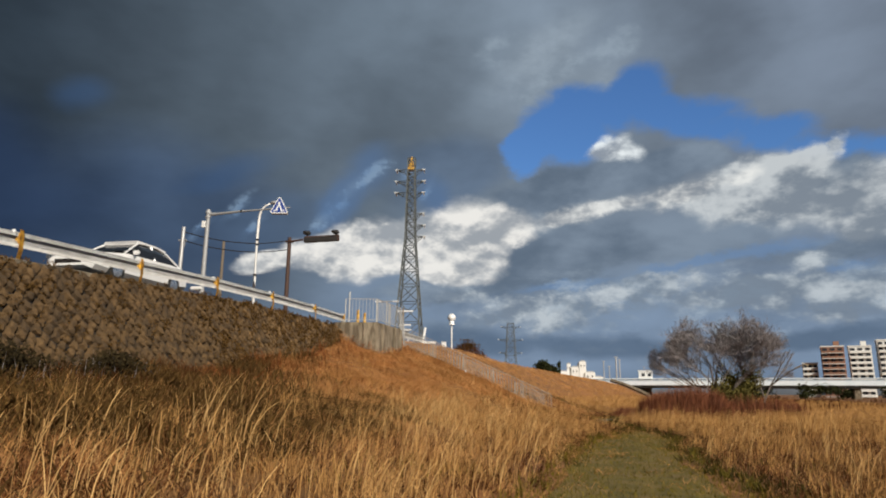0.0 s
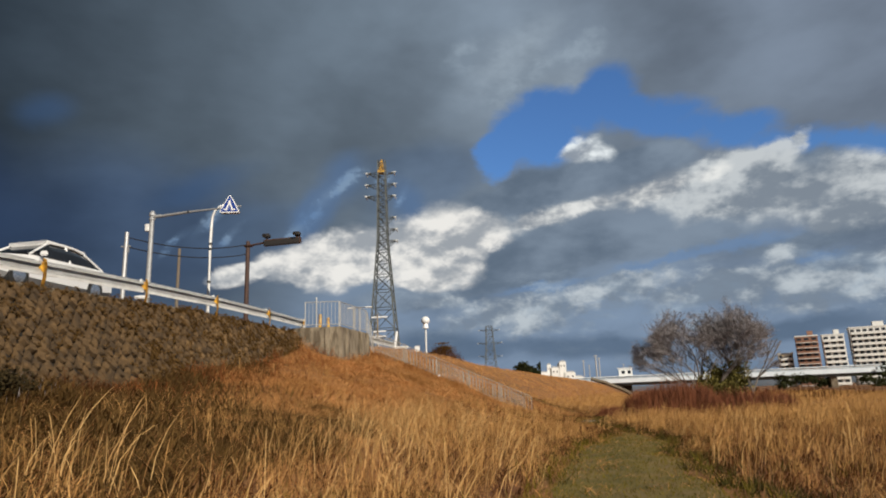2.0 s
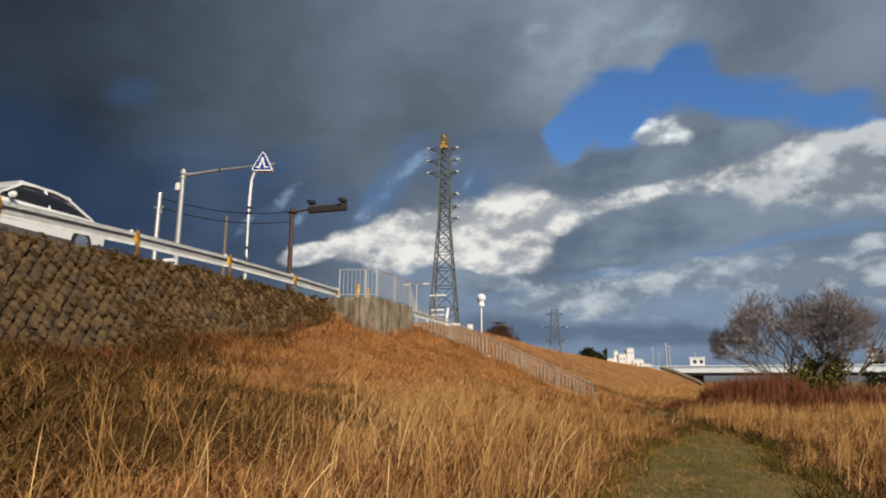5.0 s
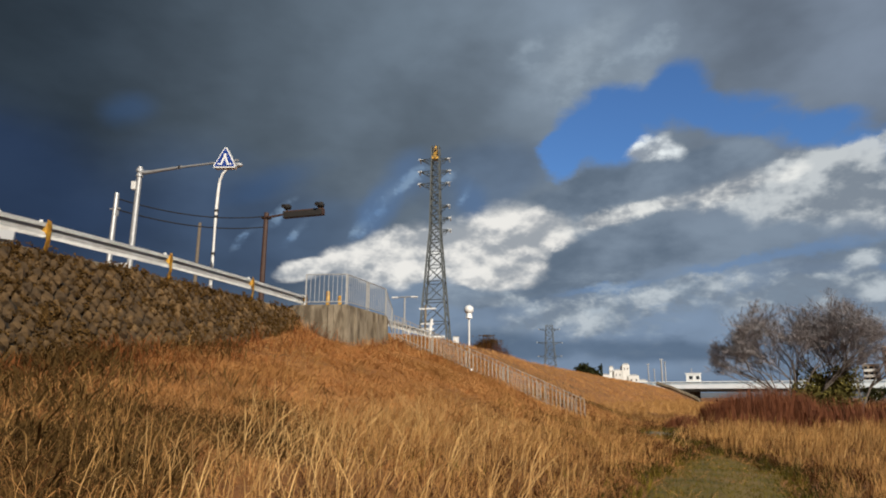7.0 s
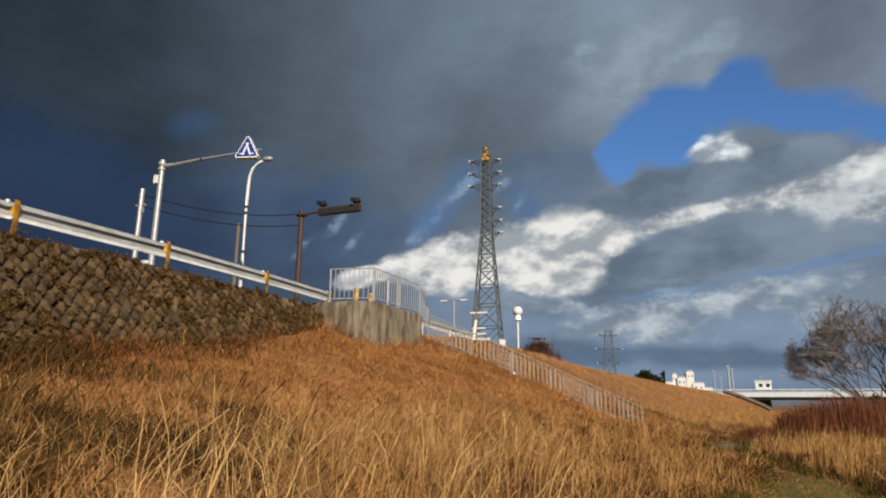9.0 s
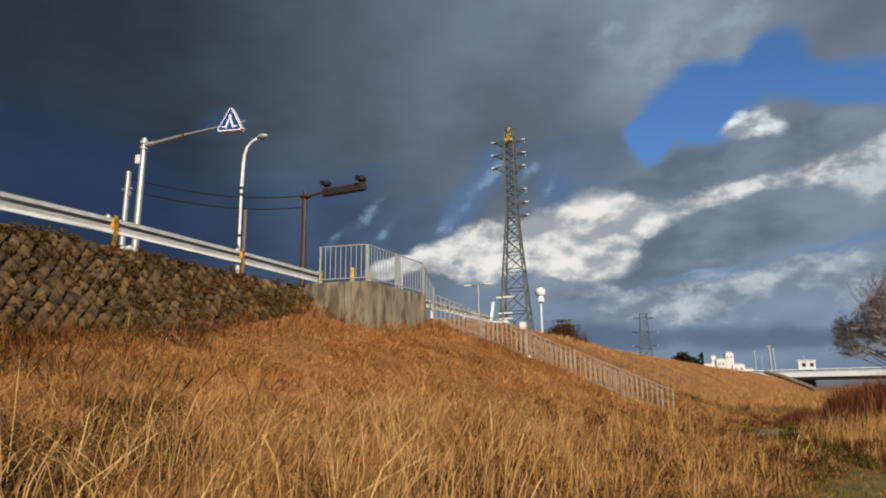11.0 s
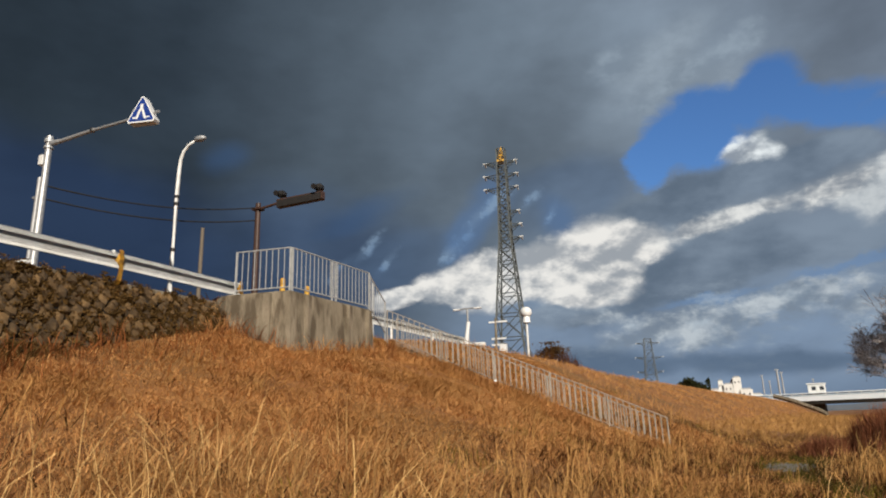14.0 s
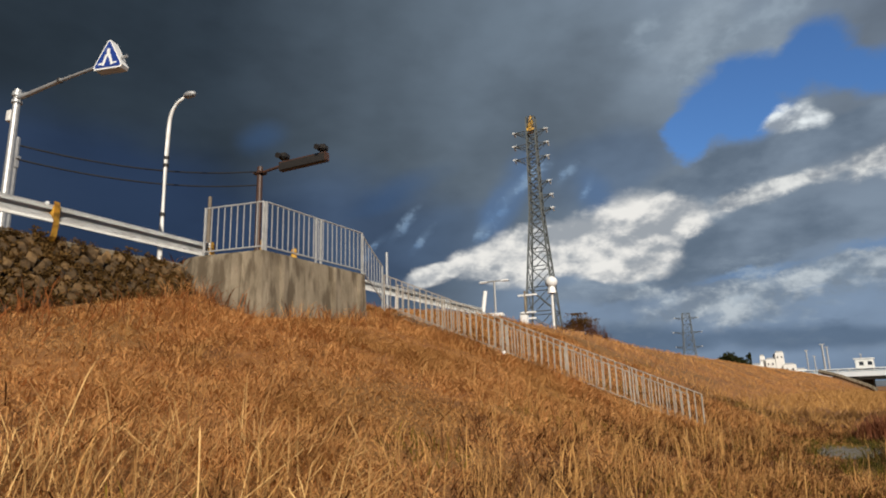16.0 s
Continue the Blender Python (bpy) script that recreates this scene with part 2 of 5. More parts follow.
sky = wmix(wsmooth(bank(soft, (5.0, 3.7, 11.5, 1.3, -1), (-7.2, 4.4, 7, 2.0, 0), (20, 4.2, 9, 1.0, 0)), 0.1, 0.7, 0, 0.75), sky, (0.090, 0.120, 0.165))
sky = wmix(wsmooth(elevation, 3.2, 0.0, 0, 0.5), sky, (0.150, 0.185, 0.235))

out = wn("ShaderNodeOutputWorld")
back = wn("ShaderNodeBackground")
back.inputs["Strength"].default_value = 1.0
cool = wn("ShaderNodeMix", data_type="RGBA", blend_type="MULTIPLY")
cool.inputs[0].default_value = 1.0
wt.links.new(sky, cool.inputs[6])
cool.inputs[7].default_value = (0.91, 1.06, 1.195, 1)
wt.links.new(cool.outputs[2], back.inputs["Color"])
wt.links.new(back.outputs[0], out.inputs[0])

sun = new("sun", bpy.data.lights.new("sun", "SUN"))
sun.data.energy, sun.data.angle, sun.data.color = 5.0, radians(0.6), (1.0, 0.91, 0.775)
sun.matrix_world = look(SUN_FROM * 50, (0, 0, 0))

# ---- materials ----


def material(name, dark, light, scale=6.0, rough=0.7, metal=0.0, bump=0.2, detail=6.0, fine=40.0, vary=0.0, island=0.0, translucent=0.0, stretch=(1, 1, 1), stain=None):
    """Two-scale noise between two colours with a fine relief. vary: by object; island: by loose piece; stain: (colour, scale, amount)."""
    m = bpy.data.materials.new(name)
    m.use_nodes = True
    t = m.node_tree
    p = t.nodes["Principled BSDF"]
    co = t.nodes.new("ShaderNodeTexCoord")
    mp = t.nodes.new("ShaderNodeMapping")
    mp.inputs["Scale"].default_value = stretch
    t.links.new(co.outputs["Object"], mp.inputs[0])
    vec = mp.outputs[0]
    if vary:
        oi = t.nodes.new("ShaderNodeObjectInfo")
        ad = t.nodes.new("ShaderNodeVectorMath")
        sc = t.nodes.new("ShaderNodeVectorMath")
        sc.operation = "SCALE"
        cb = t.nodes.new("ShaderNodeCombineXYZ")
        for i in range(3):
            t.links.new(oi.outputs["Random"], cb.inputs[i])
        t.links.new(cb.outputs[0], sc.inputs[0])
        sc.inputs["Scale"].default_value = 37.0
        t.links.new(vec, ad.inputs[0])
        t.links.new(sc.outputs[0], ad.inputs[1])
        vec = ad.outputs[0]

    def noise_node(s, d):
        n = t.nodes.new("ShaderNodeTexNoise")
        n.inputs["Scale"].default_value, n.inputs["Detail"].default_value, n.inputs["Roughness"].default_value = s, d, 0.6
        t.links.new(vec, n.inputs["Vector"])
        return n.outputs["Fac"]

    big, small = noise_node(scale, detail), noise_node(fine, 4)
    fac = t.nodes.new("ShaderNodeMath")
    fac.operation = "MULTIPLY_ADD"
    t.links.new(small, fac.inputs[0])
    fac.inputs[1].default_value = 0.35
    t.links.new(big, fac.inputs[2])
    mr = t.nodes.new("ShaderNodeMapRange")
    t.links.new(fac.outputs[0], mr.inputs[0])
    mr.inputs[1].default_value, mr.inputs[2].default_value = 0.42, 0.95
    value = mr.outputs[0]
    for amount, source in ((vary, "object"), (island, "island")):
        if amount:
            src = t.nodes.new("ShaderNodeObjectInfo" if source == "object" else "ShaderNodeNewGeometry")
            r = src.outputs["Random" if source == "object" else "Random Per Island"]
            mx = t.nodes.new("ShaderNodeMix")
            mx.inputs[0].default_value = amount
            t.links.new(value, mx.inputs[2])
            t.links.new(r, mx.inputs[3])
            value = mx.outputs[0]
    mix = t.nodes.new("ShaderNodeMix")
    mix.data_type = "RGBA"
    t.links.new(value, mix.inputs[0])
    mix.inputs[6].default_value, mix.inputs[7].default_value = (*dark, 1), (*light, 1)
    colour = mix.outputs[2]
    if stain:
        n = t.nodes.new("ShaderNodeTexNoise")
        n.inputs["Scale"].default_value, n.inputs["Detail"].default_value = stain[1], 7
        t.links.new(vec, n.inputs["Vector"])
        r = t.nodes.new("ShaderNodeMapRange")
        t.links.new(n.outputs["Fac"], r.inputs[0])
        r.inputs[1].default_value, r.inputs[2].default_value, r.inputs[4].default_value = 0.45, 0.60, stain[2]
        m2 = t.nodes.new("ShaderNodeMix")
        m2.data_type = "RGBA"
        t.links.new(r.outputs[0], m2.inputs[0])
        t.links.new(colour, m2.inputs[6])
        m2.inputs[7].default_value = (*stain[0], 1)
        colour = m2.outputs[2]
    t.links.new(colour, p.inputs["Base Color"])
    p.inputs["Roughness"].default_value, p.inputs["Metallic"].default_value = rough, metal
    if bump:
        b = t.nodes.new("ShaderNodeBump")
        b.inputs["Strength"].default_value, b.inputs["Distance"].default_value = bump, 0.02
        t.links.new(fac.outputs[0], b.inputs["Height"])
        t.links.new(b.outputs[0], p.inputs["Normal"])
    if translucent:
        o = t.nodes["Material Output"]
        tr = t.nodes.new("ShaderNodeBsdfTranslucent")
        t.links.new(colour, tr.inputs[0])
        ms = t.nodes.new("ShaderNodeMixShader")
        ms.inputs[0].default_value = translucent
        t.links.new(p.outputs[0], ms.inputs[1])
        t.links.new(tr.outputs[0], ms.inputs[2])
        t.links.new(ms.outputs[0], o.inputs[0])
        p.inputs["Specular IOR Level"].default_value = 0.15
    return m


M = {
    "earth": material("dry_grass_ground", (0.110, 0.040, 0.010), (0.40, 0.175, 0.050), 0.7, 0.95, 0, 0.8, 8, 9, stain=((0.13, 0.075, 0.020), 0.35, 0.5)),
    "turf": material("short_turf", (0.052, 0.046, 0.006), (0.20, 0.142, 0.022), 1.6, 0.95, 0, 0.7, 8, 22, stain=((0.22, 0.14, 0.05), 0.9, 0.6)),
    "straw": material("dry_reed", (0.14, 0.056, 0.016), (0.84, 0.490, 0.176), 2.4, 0.75, 0, 0, island=0.6, translucent=0.18),
    "rust_grass": material("rusty_dry_grass", (0.34, 0.142, 0.046), (0.93, 0.525, 0.208), 2.2, 0.8, 0, 0, island=0.42, translucent=0.25, stain=((0.33, 0.175, 0.045), 0.45, 0.35)),
    "red_weed": material("rust_red_weed", (0.050, 0.016, 0.006), (0.42, 0.150, 0.046), 1.6, 0.85, 0, 0, island=0.6, translucent=0.2),
    "pale_reed": material("pale_reed_leaf", (0.26, 0.120, 0.038), (0.93, 0.620, 0.265), 3.0, 0.7, 0, 0, island=0.7, translucent=0.15),
    # red-brown of weeds, darkened to carry the shade between the reeds
    "weed": material("reddish_weed_and_shade", (0.020, 0.008, 0.003), (0.16, 0.060, 0.018), 2.0, 0.85, 0, 0, island=0.6, translucent=0.2),
    "green_blade": material("green_blade", (0.048, 0.048, 0.006), (0.27, 0.195, 0.028), 0.8, 0.8, 0, 0, island=0.6, translucent=0.25),
    "stone": material("wall_stone", (0.026, 0.015, 0.006), (0.212, 0.125, 0.049), 7, 0.9, 0, 0.9, 8, 45, vary=0.55, stain=((0.032, 0.021, 0.011), 3.0, 0.65)),
    "mortar": material("dark_joint_earth_and_shade", (0.006, 0.005, 0.004), (0.022, 0.017, 0.011), 5, 0.95, 0, 0.6),
    "concrete": material("weathered_concrete", (0.13, 0.104, 0.070), (0.32, 0.268, 0.195), 1.4, 0.9, 0, 0.35, 8, 22, stretch=(2.4, 2.4, 0.7), stain=((0.075, 0.055, 0.034), 1.5, 0.85)),
    "asphalt": material("asphalt", (0.035, 0.036, 0.038), (0.075, 0.075, 0.075), 5, 0.9, 0, 0.4, 6, 120),
    "galvanised": material("galvanised_steel", (0.30, 0.305, 0.315), (0.50, 0.50, 0.50), 8, 0.45, 0.45, 0.05),
    "white_zinc": material("bright_galvanised_steel", (0.33, 0.335, 0.34), (0.54, 0.54, 0.535), 7, 0.5, 0.3, 0.05),
    "zinc_grey": material("dull_zinc", (0.30, 0.31, 0.33), (0.52, 0.53, 0.54), 6, 0.55, 0.4, 0.05),
    "white_steel": material("white_painted_steel", (0.70, 0.70, 0.69), (0.88, 0.88, 0.87), 3, 0.4, 0, 0.05, stain=((0.45, 0.41, 0.36), 2.5, 0.25)),
    "yellow": material("worn_yellow_paint", (0.52, 0.26, 0.028), (0.84, 0.52, 0.075), 7, 0.6, 0, 0.15, stain=((0.20, 0.085, 0.02), 6, 0.7)),
    "brown": material("brown_painted_steel", (0.035, 0.017, 0.012), (0.085, 0.040, 0.026), 5, 0.5, 0, 0.1),
    "dark": material("dark_casing", (0.008, 0.007, 0.007), (0.024, 0.020, 0.018), 8, 0.6, 0, 0.05),
    "pylon": material("pylon_steel", (0.065, 0.075, 0.078), (0.15, 0.167, 0.167), 2, 0.6, 0.3, 0),
    "insulator": material("pale_insulator", (0.5, 0.53, 0.55), (0.8, 0.82, 0.82), 4, 0.3, 0, 0),
    "sign_blue": material("blue_sign_film", (0.012, 0.035, 0.20), (0.02, 0.06, 0.30), 5, 0.35, 0, 0),
    "sign_white": material("white_sign_film", (0.72, 0.73, 0.74), (0.86, 0.87, 0.87), 5, 0.35, 0, 0),
    "timber": material("grey_timber", (0.10, 0.082, 0.062), (0.22, 0.18, 0.14), 5, 0.85, 0, 0.3, stretch=(4, 4, 0.4)),
    "bark": material("grey_bark", (0.10, 0.082, 0.072), (0.26, 0.22, 0.19), 9, 0.9, 0, 0.5),
    "bramble": material("dark_bramble", (0.040, 0.024, 0.008), (0.19, 0.105, 0.032), 0.8, 0.85, 0, 0, island=0.6, translucent=0.2),
    # weed green taken down to the tone of the reeds' cast shadow
    "shade_green": material("shade_toned_green_weed", (0.014, 0.016, 0.004), (0.095, 0.080, 0.018), 1.5, 0.85, 0, 0, island=0.5, translucent=0.15),
    "gravel": material("grey_gravel", (0.10, 0.095, 0.09), (0.24, 0.22, 0.20), 4, 0.95, 0, 0.8, 8, 60),
    "twig": material("bare_twig", (0.17, 0.153, 0.156), (0.38, 0.342, 0.342), 2, 0.85, 0, 0, island=0.5),
    "red_twig": material("red_brown_twig", (0.075, 0.023, 0.010), (0.28, 0.092, 0.033), 0.9, 0.85, 0, 0, island=0.6),
    "evergreen": material("evergreen_leaf", (0.010, 0.014, 0.006), (0.050, 0.055, 0.018), 0.9, 0.9, 0, 0, island=0.6, translucent=0.1),
    "dark_leaf": material("dark_shrub_leaf", (0.012, 0.010, 0.005), (0.060, 0.042, 0.016), 0.9, 0.9, 0, 0, island=0.6, translucent=0.1),
    "fence_steel": material("dulled_fence_steel", (0.21, 0.185, 0.155), (0.40, 0.365, 0.32), 6, 0.65, 0.15, 0.05),
    "olive": material("olive_leaf", (0.035, 0.036, 0.010), (0.20, 0.165, 0.045), 0.9, 0.9, 0, 0, island=0.6, translucent=0.1),
    "car_white": material("white_car_paint", (0.74, 0.74, 0.74), (0.82, 0.82, 0.82), 1, 0.18, 0, 0),
    "car_glass": material("dark_car_glass", (0.012, 0.014, 0.017), (0.02, 0.022, 0.026), 1, 0.05, 0, 0),
    "rubber": material("tyre_rubber", (0.015, 0.015, 0.015), (0.035, 0.035, 0.035), 12, 0.85, 0, 0.2),
    "chrome": material("bright_metal", (0.55, 0.56, 0.57), (0.75, 0.75, 0.76), 4, 0.2, 0.9, 0),
    "red_glass": material("red_lamp_glass", (0.25, 0.01, 0.01), (0.4, 0.02, 0.02), 4, 0.2, 0, 0),
    "bridge_steel": material("pale_blue_bridge_paint", (0.42, 0.52, 0.60), (0.62, 0.71, 0.78), 0.3, 0.6, 0, 0),
    "bridge_white": material("blue_white_bridge_paint", (0.70, 0.78, 0.86), (0.84, 0.90, 0.95), 0.3, 0.6, 0, 0),
    "brick_wall": material("brown_tile_cladding", (0.20, 0.10, 0.065), (0.32, 0.175, 0.12), 0.4, 0.8, 0, 0),
    "white_wall": material("white_render", (0.66, 0.66, 0.64), (0.82, 0.82, 0.80), 0.2, 0.8, 0, 0),
    "cream_wall": material("cream_render", (0.44, 0.35, 0.22), (0.58, 0.48, 0.33), 0.2, 0.8, 0, 0),
    "window": material("dark_window_glass", (0.02, 0.024, 0.03), (0.05, 0.055, 0.065), 0.5, 0.1, 0, 0),
    "hill": material("wooded_far_hill", (0.085, 0.105, 0.135), (0.125, 0.145, 0.175), 0.01, 1, 0, 0),
    "cable": material("black_cable", (0.01, 0.01, 0.011), (0.025, 0.025, 0.027), 4, 0.6, 0, 0),
    "plastic": material("white_plastic_bag", (0.7, 0.7, 0.7), (0.85, 0.85, 0.85), 8, 0.5, 0, 0.2),
}

# ---- building blocks ----


def mesh_of(name, bm, mat, smooth=False):
    me = bpy.data.meshes.new(name)
    bmesh.ops.recalc_face_normals(bm, faces=bm.faces)
    bm.to_mesh(me)
    bm.free()
    me.materials.append(mat)
    if smooth:
        me.polygons.foreach_set("use_smooth", [True] * len(me.polygons))
    return me


def part(name, bm, mat, parent=None, label="", smooth=False):
    ob = new(name, mesh_of(name, bm, mat, smooth))
    ob.parent = parent
    if parent is not None:
        ob.matrix_parent_inverse = Matrix.Identity(4)
    return tagged(ob, label) if label else ob


def thing(name, label, category, at=(0, 0, 0), group="", kind="", turn=0.0):
    ob = new(name)
    ob.empty_display_size = 0.2
    ob.matrix_world = pose(*at, 0, 0, turn)
    return tagged(ob, label, category, group, kind)


def block(bm, c, s, turn=0.0, bevel=0.0, tilt=0.0):
    """A box of size s at centre c, with its upright edges and rims eased."""
    r = bmesh.ops.create_cube(bm, size=1.0, matrix=pose(*c, tilt, 0, turn) @ Matrix.Diagonal((*s, 1)))
    if bevel:
        es = list({e for v in r["verts"] for e in v.link_edges})
        bmesh.ops.bevel(bm, geom=es, offset=bevel, segments=2, affect="EDGES")
    return bm


def rod(bm, a, b, r0, r1=None, n=8, cap=True):
    """A tapered rod from a to b."""
    a, b = Vector(a), Vector(b)
    r1 = r0 if r1 is None else r1
    d = b - a
    q = d.to_track_quat("Z", "Y").to_matrix()
    rings = []
    for p, r in ((a, r0), (b, r1)):
        rings.append([bm.verts.new(p + q @ Vector((r * math.cos(6.28319 * i / n), r * math.sin(6.28319 * i / n), 0))) for i in range(n)])
    for i in range(n):
        bm.faces.new((rings[0][i], rings[0][(i + 1) % n], rings[1][(i + 1) % n], rings[1][i]))
    if cap:
        bm.faces.new(rings[0][::-1])
        bm.faces.new(rings[1])
    return bm


def tube(bm, pts, r, n=8, r_end=None):
    """A round tube through the points."""
    pts = [Vector(p) for p in pts]
    rings = []
    for i, p in enumerate(pts):
        d = (pts[min(i + 1, len(pts) - 1)] - pts[max(i - 1, 0)]).normalized()
        q = d.to_track_quat("Z", "Y").to_matrix()
        rr = r if r_end is None else r + (r_end - r) * i / (len(pts) - 1)
        rings.append([bm.verts.new(p + q @ Vector((rr * math.cos(6.28319 * k / n), rr * math.sin(6.28319 * k / n), 0))) for k in range(n)])
    for a, b in zip(rings, rings[1:]):
        for k in range(n):
            bm.faces.new((a[k], a[(k + 1) % n], b[(k + 1) % n], b[k]))
    bm.faces.new(rings[0][::-1])
    bm.faces.new(rings[-1])
    return bm


def ball(bm, c, r, squash=1.0, u=14, v=9):
    bmesh.ops.create_uvsphere(bm, u_segments=u, v_segments=v, radius=r, matrix=Matrix.Translation(c) @ Matrix.Diagonal((1, 1, squash, 1)))
    return bm


def sheet(bm, rows, thick=0.0):
    """A surface through rows of points."""
    vs = [[bm.verts.new(p) for p in row] for row in rows]
    for a, b in zip(vs, vs[1:]):
        for i in range(len(a) - 1):
            bm.faces.new((a[i], a[i + 1], b[i + 1], b[i]))
    if thick:
        bmesh.ops.solidify(bm, geom=bm.faces[:], thickness=thick)
    return bm


def BM():
    return bmesh.new()


def interp(x, table):
    """Straight lines through (x, value) pairs."""
    if x <= table[0][0]:
        return table[0][1]
    for (a, va), (b, vb) in zip(table, table[1:]):
        if x <= b:
            return va + (vb - va) * (x - a) / (b - a)
    return table[-1][1]


# ---- the lie of the land ----
SLOPE = [(-40, 0.12), (0, 0.13), (12, 0.155), (18, 0.20), (24, 0.262), (27, 0.31), (30, 0.37), (36.5, 0.445), (45, 0.50), (400, 0.50)]
TOE = [(-40, -0.3), (12, 0.0), (30, 0.4), (38, 0.5), (45, 2.4), (62, 3.8), (78, 5.8), (100, 9.2), (122, 12.7), (155, 19), (205, 27), (400, 60)]
WALL_END = 30.9


def wall_top_z(y):
    return interp(y, [(-40, 2.4), (12, 4.25), (22, 4.60), (31, 4.64), (60, 4.9)])


def wall_top_x(y):
    return -10.38 - 0.06 * (31 - y)


BATTER = 0.42


def lump(x, y, s):
    return noise.noise(Vector((x * s, y * s, 3.7)))


def land(x, y):
    """Height of the ground."""
    d = interp(y, TOE) - x
    k = 0.9
    z = interp(y, SLOPE) * (math.log1p(math.exp(min(d / k, 60))) * k)
    crest = 4.72 if y > 33 else wall_top_z(y) - 0.12
    z = -0.35 * math.log(math.exp(-min(z, 40) / 0.35) + math.exp(-crest / 0.35)) if z < 30 else crest
    if y < WALL_END + 0.4 and x < wall_top_x(y) + 0.1:
        z = crest
    fade = 1.0 if abs(x) < 80 else 0.3
    return z + fade * (0.10 * lump(x, y, 0.22) + 0.05 * lump(x, y, 0.7))


def path_x(y):
    """Middle of the trodden path."""
    return interp(y, [(-30, -1.2), (6, 0.8), (12, 1.45), (19, 1.95), (24, 3.1), (28, 3.4), (34, 2.6), (40, 3.2), (55, 6.5), (80, 12)])


def path_half(y):
    return interp(y, [(-30, 1.7), (10, 1.6), (18, 1.25), (23.5, 1.25), (26, 0.8), (28, 0.12), (36, 0.15), (37, 0.75), (39, 0.6), (40, 0.1), (80, 0.1)])

# ---- ground, road, path ----


def steps(lo, hi, fine_lo, fine_hi, fine, growth=1.22):
    """Grid lines: even in the near stretch, widening beyond it."""
    v = list(np.arange(fine_lo, fine_hi + 1e-6, fine))
    s, p = fine, v[-1]
    while p < hi:
        s *= growth
        p += s
        v.append(min(p, hi))
    s, p = fine, v[0]
    while p > lo:
        s *= growth
        p -= s
        v.insert(0, max(p, lo))
    return v


bm = BM()
sheet(bm, [[(x, y, land(x, y)) for x in steps(-3500, 3500, -14, 16, 0.4)] for y in steps(-1500, 4500, -4, 48, 0.5, 1.12)])
ground = tagged(part("ground", bm, M["earth"], smooth=True), "flood meadow and bank under dry grass", "ground", kind="structure")

bm = BM()
rows = []
for y in np.arange(-25, 28, 0.5):
    c, h = path_x(y), path_half(y)
    rows.append([(c + h * k * (1 + 0.25 * lump(k, y, 0.6)), y, land(c + h * k, y) + 0.02 - 0.04 * abs(k) ** 4) for k in np.linspace(-1, 1, 9)])
sheet(bm, rows)
tagged(part("footpath", bm, M["turf"], smooth=True), "trodden short green turf path through tall grass", "path", kind="structure")

bm = BM()
rows = []
for y in np.arange(36.0, 39.6, 0.4):
    c, h = path_x(y), 0.8 * math.sqrt(max(0.02, 1 - ((y - 37.8) / 1.9) ** 2))
    rows.append([(c + h * k, y, land(c + h * k, y) + 0.02) for k in np.linspace(-1, 1, 7)])
sheet(bm, rows)
tagged(part("gravel_patch", bm, M["gravel"], smooth=True), "bare grey gravel patch in the path", "path", kind="structure")

CREST = [(30, -10.6), (36, -9.6), (45, -8.6), (62, -7.2), (78, -5.2), (100, -1.6), (122, 2.0), (155, 8.4), (205, 16.5), (300, 34)]
bm = BM()
rows = []
for y in list(np.arange(-40, 31, 2.0)) + list(np.arange(31, 260, 6.0)):
    e = wall_top_x(y) - 0.45 if y < 31 else interp(y, CREST) - 1.6
    z = (wall_top_z(y) if y < 31 else 4.72) + 0.04
    rows.append([(e - w, y, z + 0.012 * w) for w in (0, 2.2, 4.4, 6.6, 8.8)])
sheet(bm, rows, 0.12)
tagged(part("road", bm, M["asphalt"]), "grey asphalt road along the top of the bank", "road", kind="structure")

# ---- stone retaining wall ----
wall = thing("retaining_wall", "battered rubble stone retaining wall with diagonally laid stones", "wall", (0, 0, 0), kind="structure")


def face_x(y, z):
    return wall_top_x(y) + BATTER * (wall_top_z(y) - z)


bm = BM()
rows = []
for y in np.arange(-12, WALL_END + 0.01, 0.6):
    zt = wall_top_z(y)
    rows.append([(wall_top_x(y) - 0.6, y, zt), (wall_top_x(y), y, zt), (face_x(y, zt - 0.8), y, zt - 0.8), (face_x(y, zt - 1.8), y, zt - 1.8), (face_x(y, 0.2), y, 0.2), (wall_top_x(y) - 0.6, y, 0.2)])
vs = [[bm.verts.new(p) for p in r] for r in rows]
for a, b in zip(vs, vs[1:]):
    for i in range(6):
        bm.faces.new((a[i], a[(i + 1) % 6], b[(i + 1) % 6], b[i]))
bm.faces.new(vs[0])
bm.faces.new(vs[-1][::-1])
part("core", bm, M["mortar"], wall)
bm = BM()
rows = []
for y in np.arange(-12, WALL_END + 0.01, 0.6):
    zt, x = wall_top_z(y), wall_top_x(y)
    rows.append([(x - 0.5, y, zt - 0.02), (x - 0.5, y, zt + 0.05 + 0.015 * lump(x, y, 2)), (x - 0.02, y, zt + 0.045 + 0.02 * lump(x, y, 2.5)), (x + 0.05, y, zt + 0.01), (x + 0.04, y, zt - 0.07)])
sheet(bm, rows)
part("coping", bm, M["concrete"], wall, "thin weathered mortar capping")

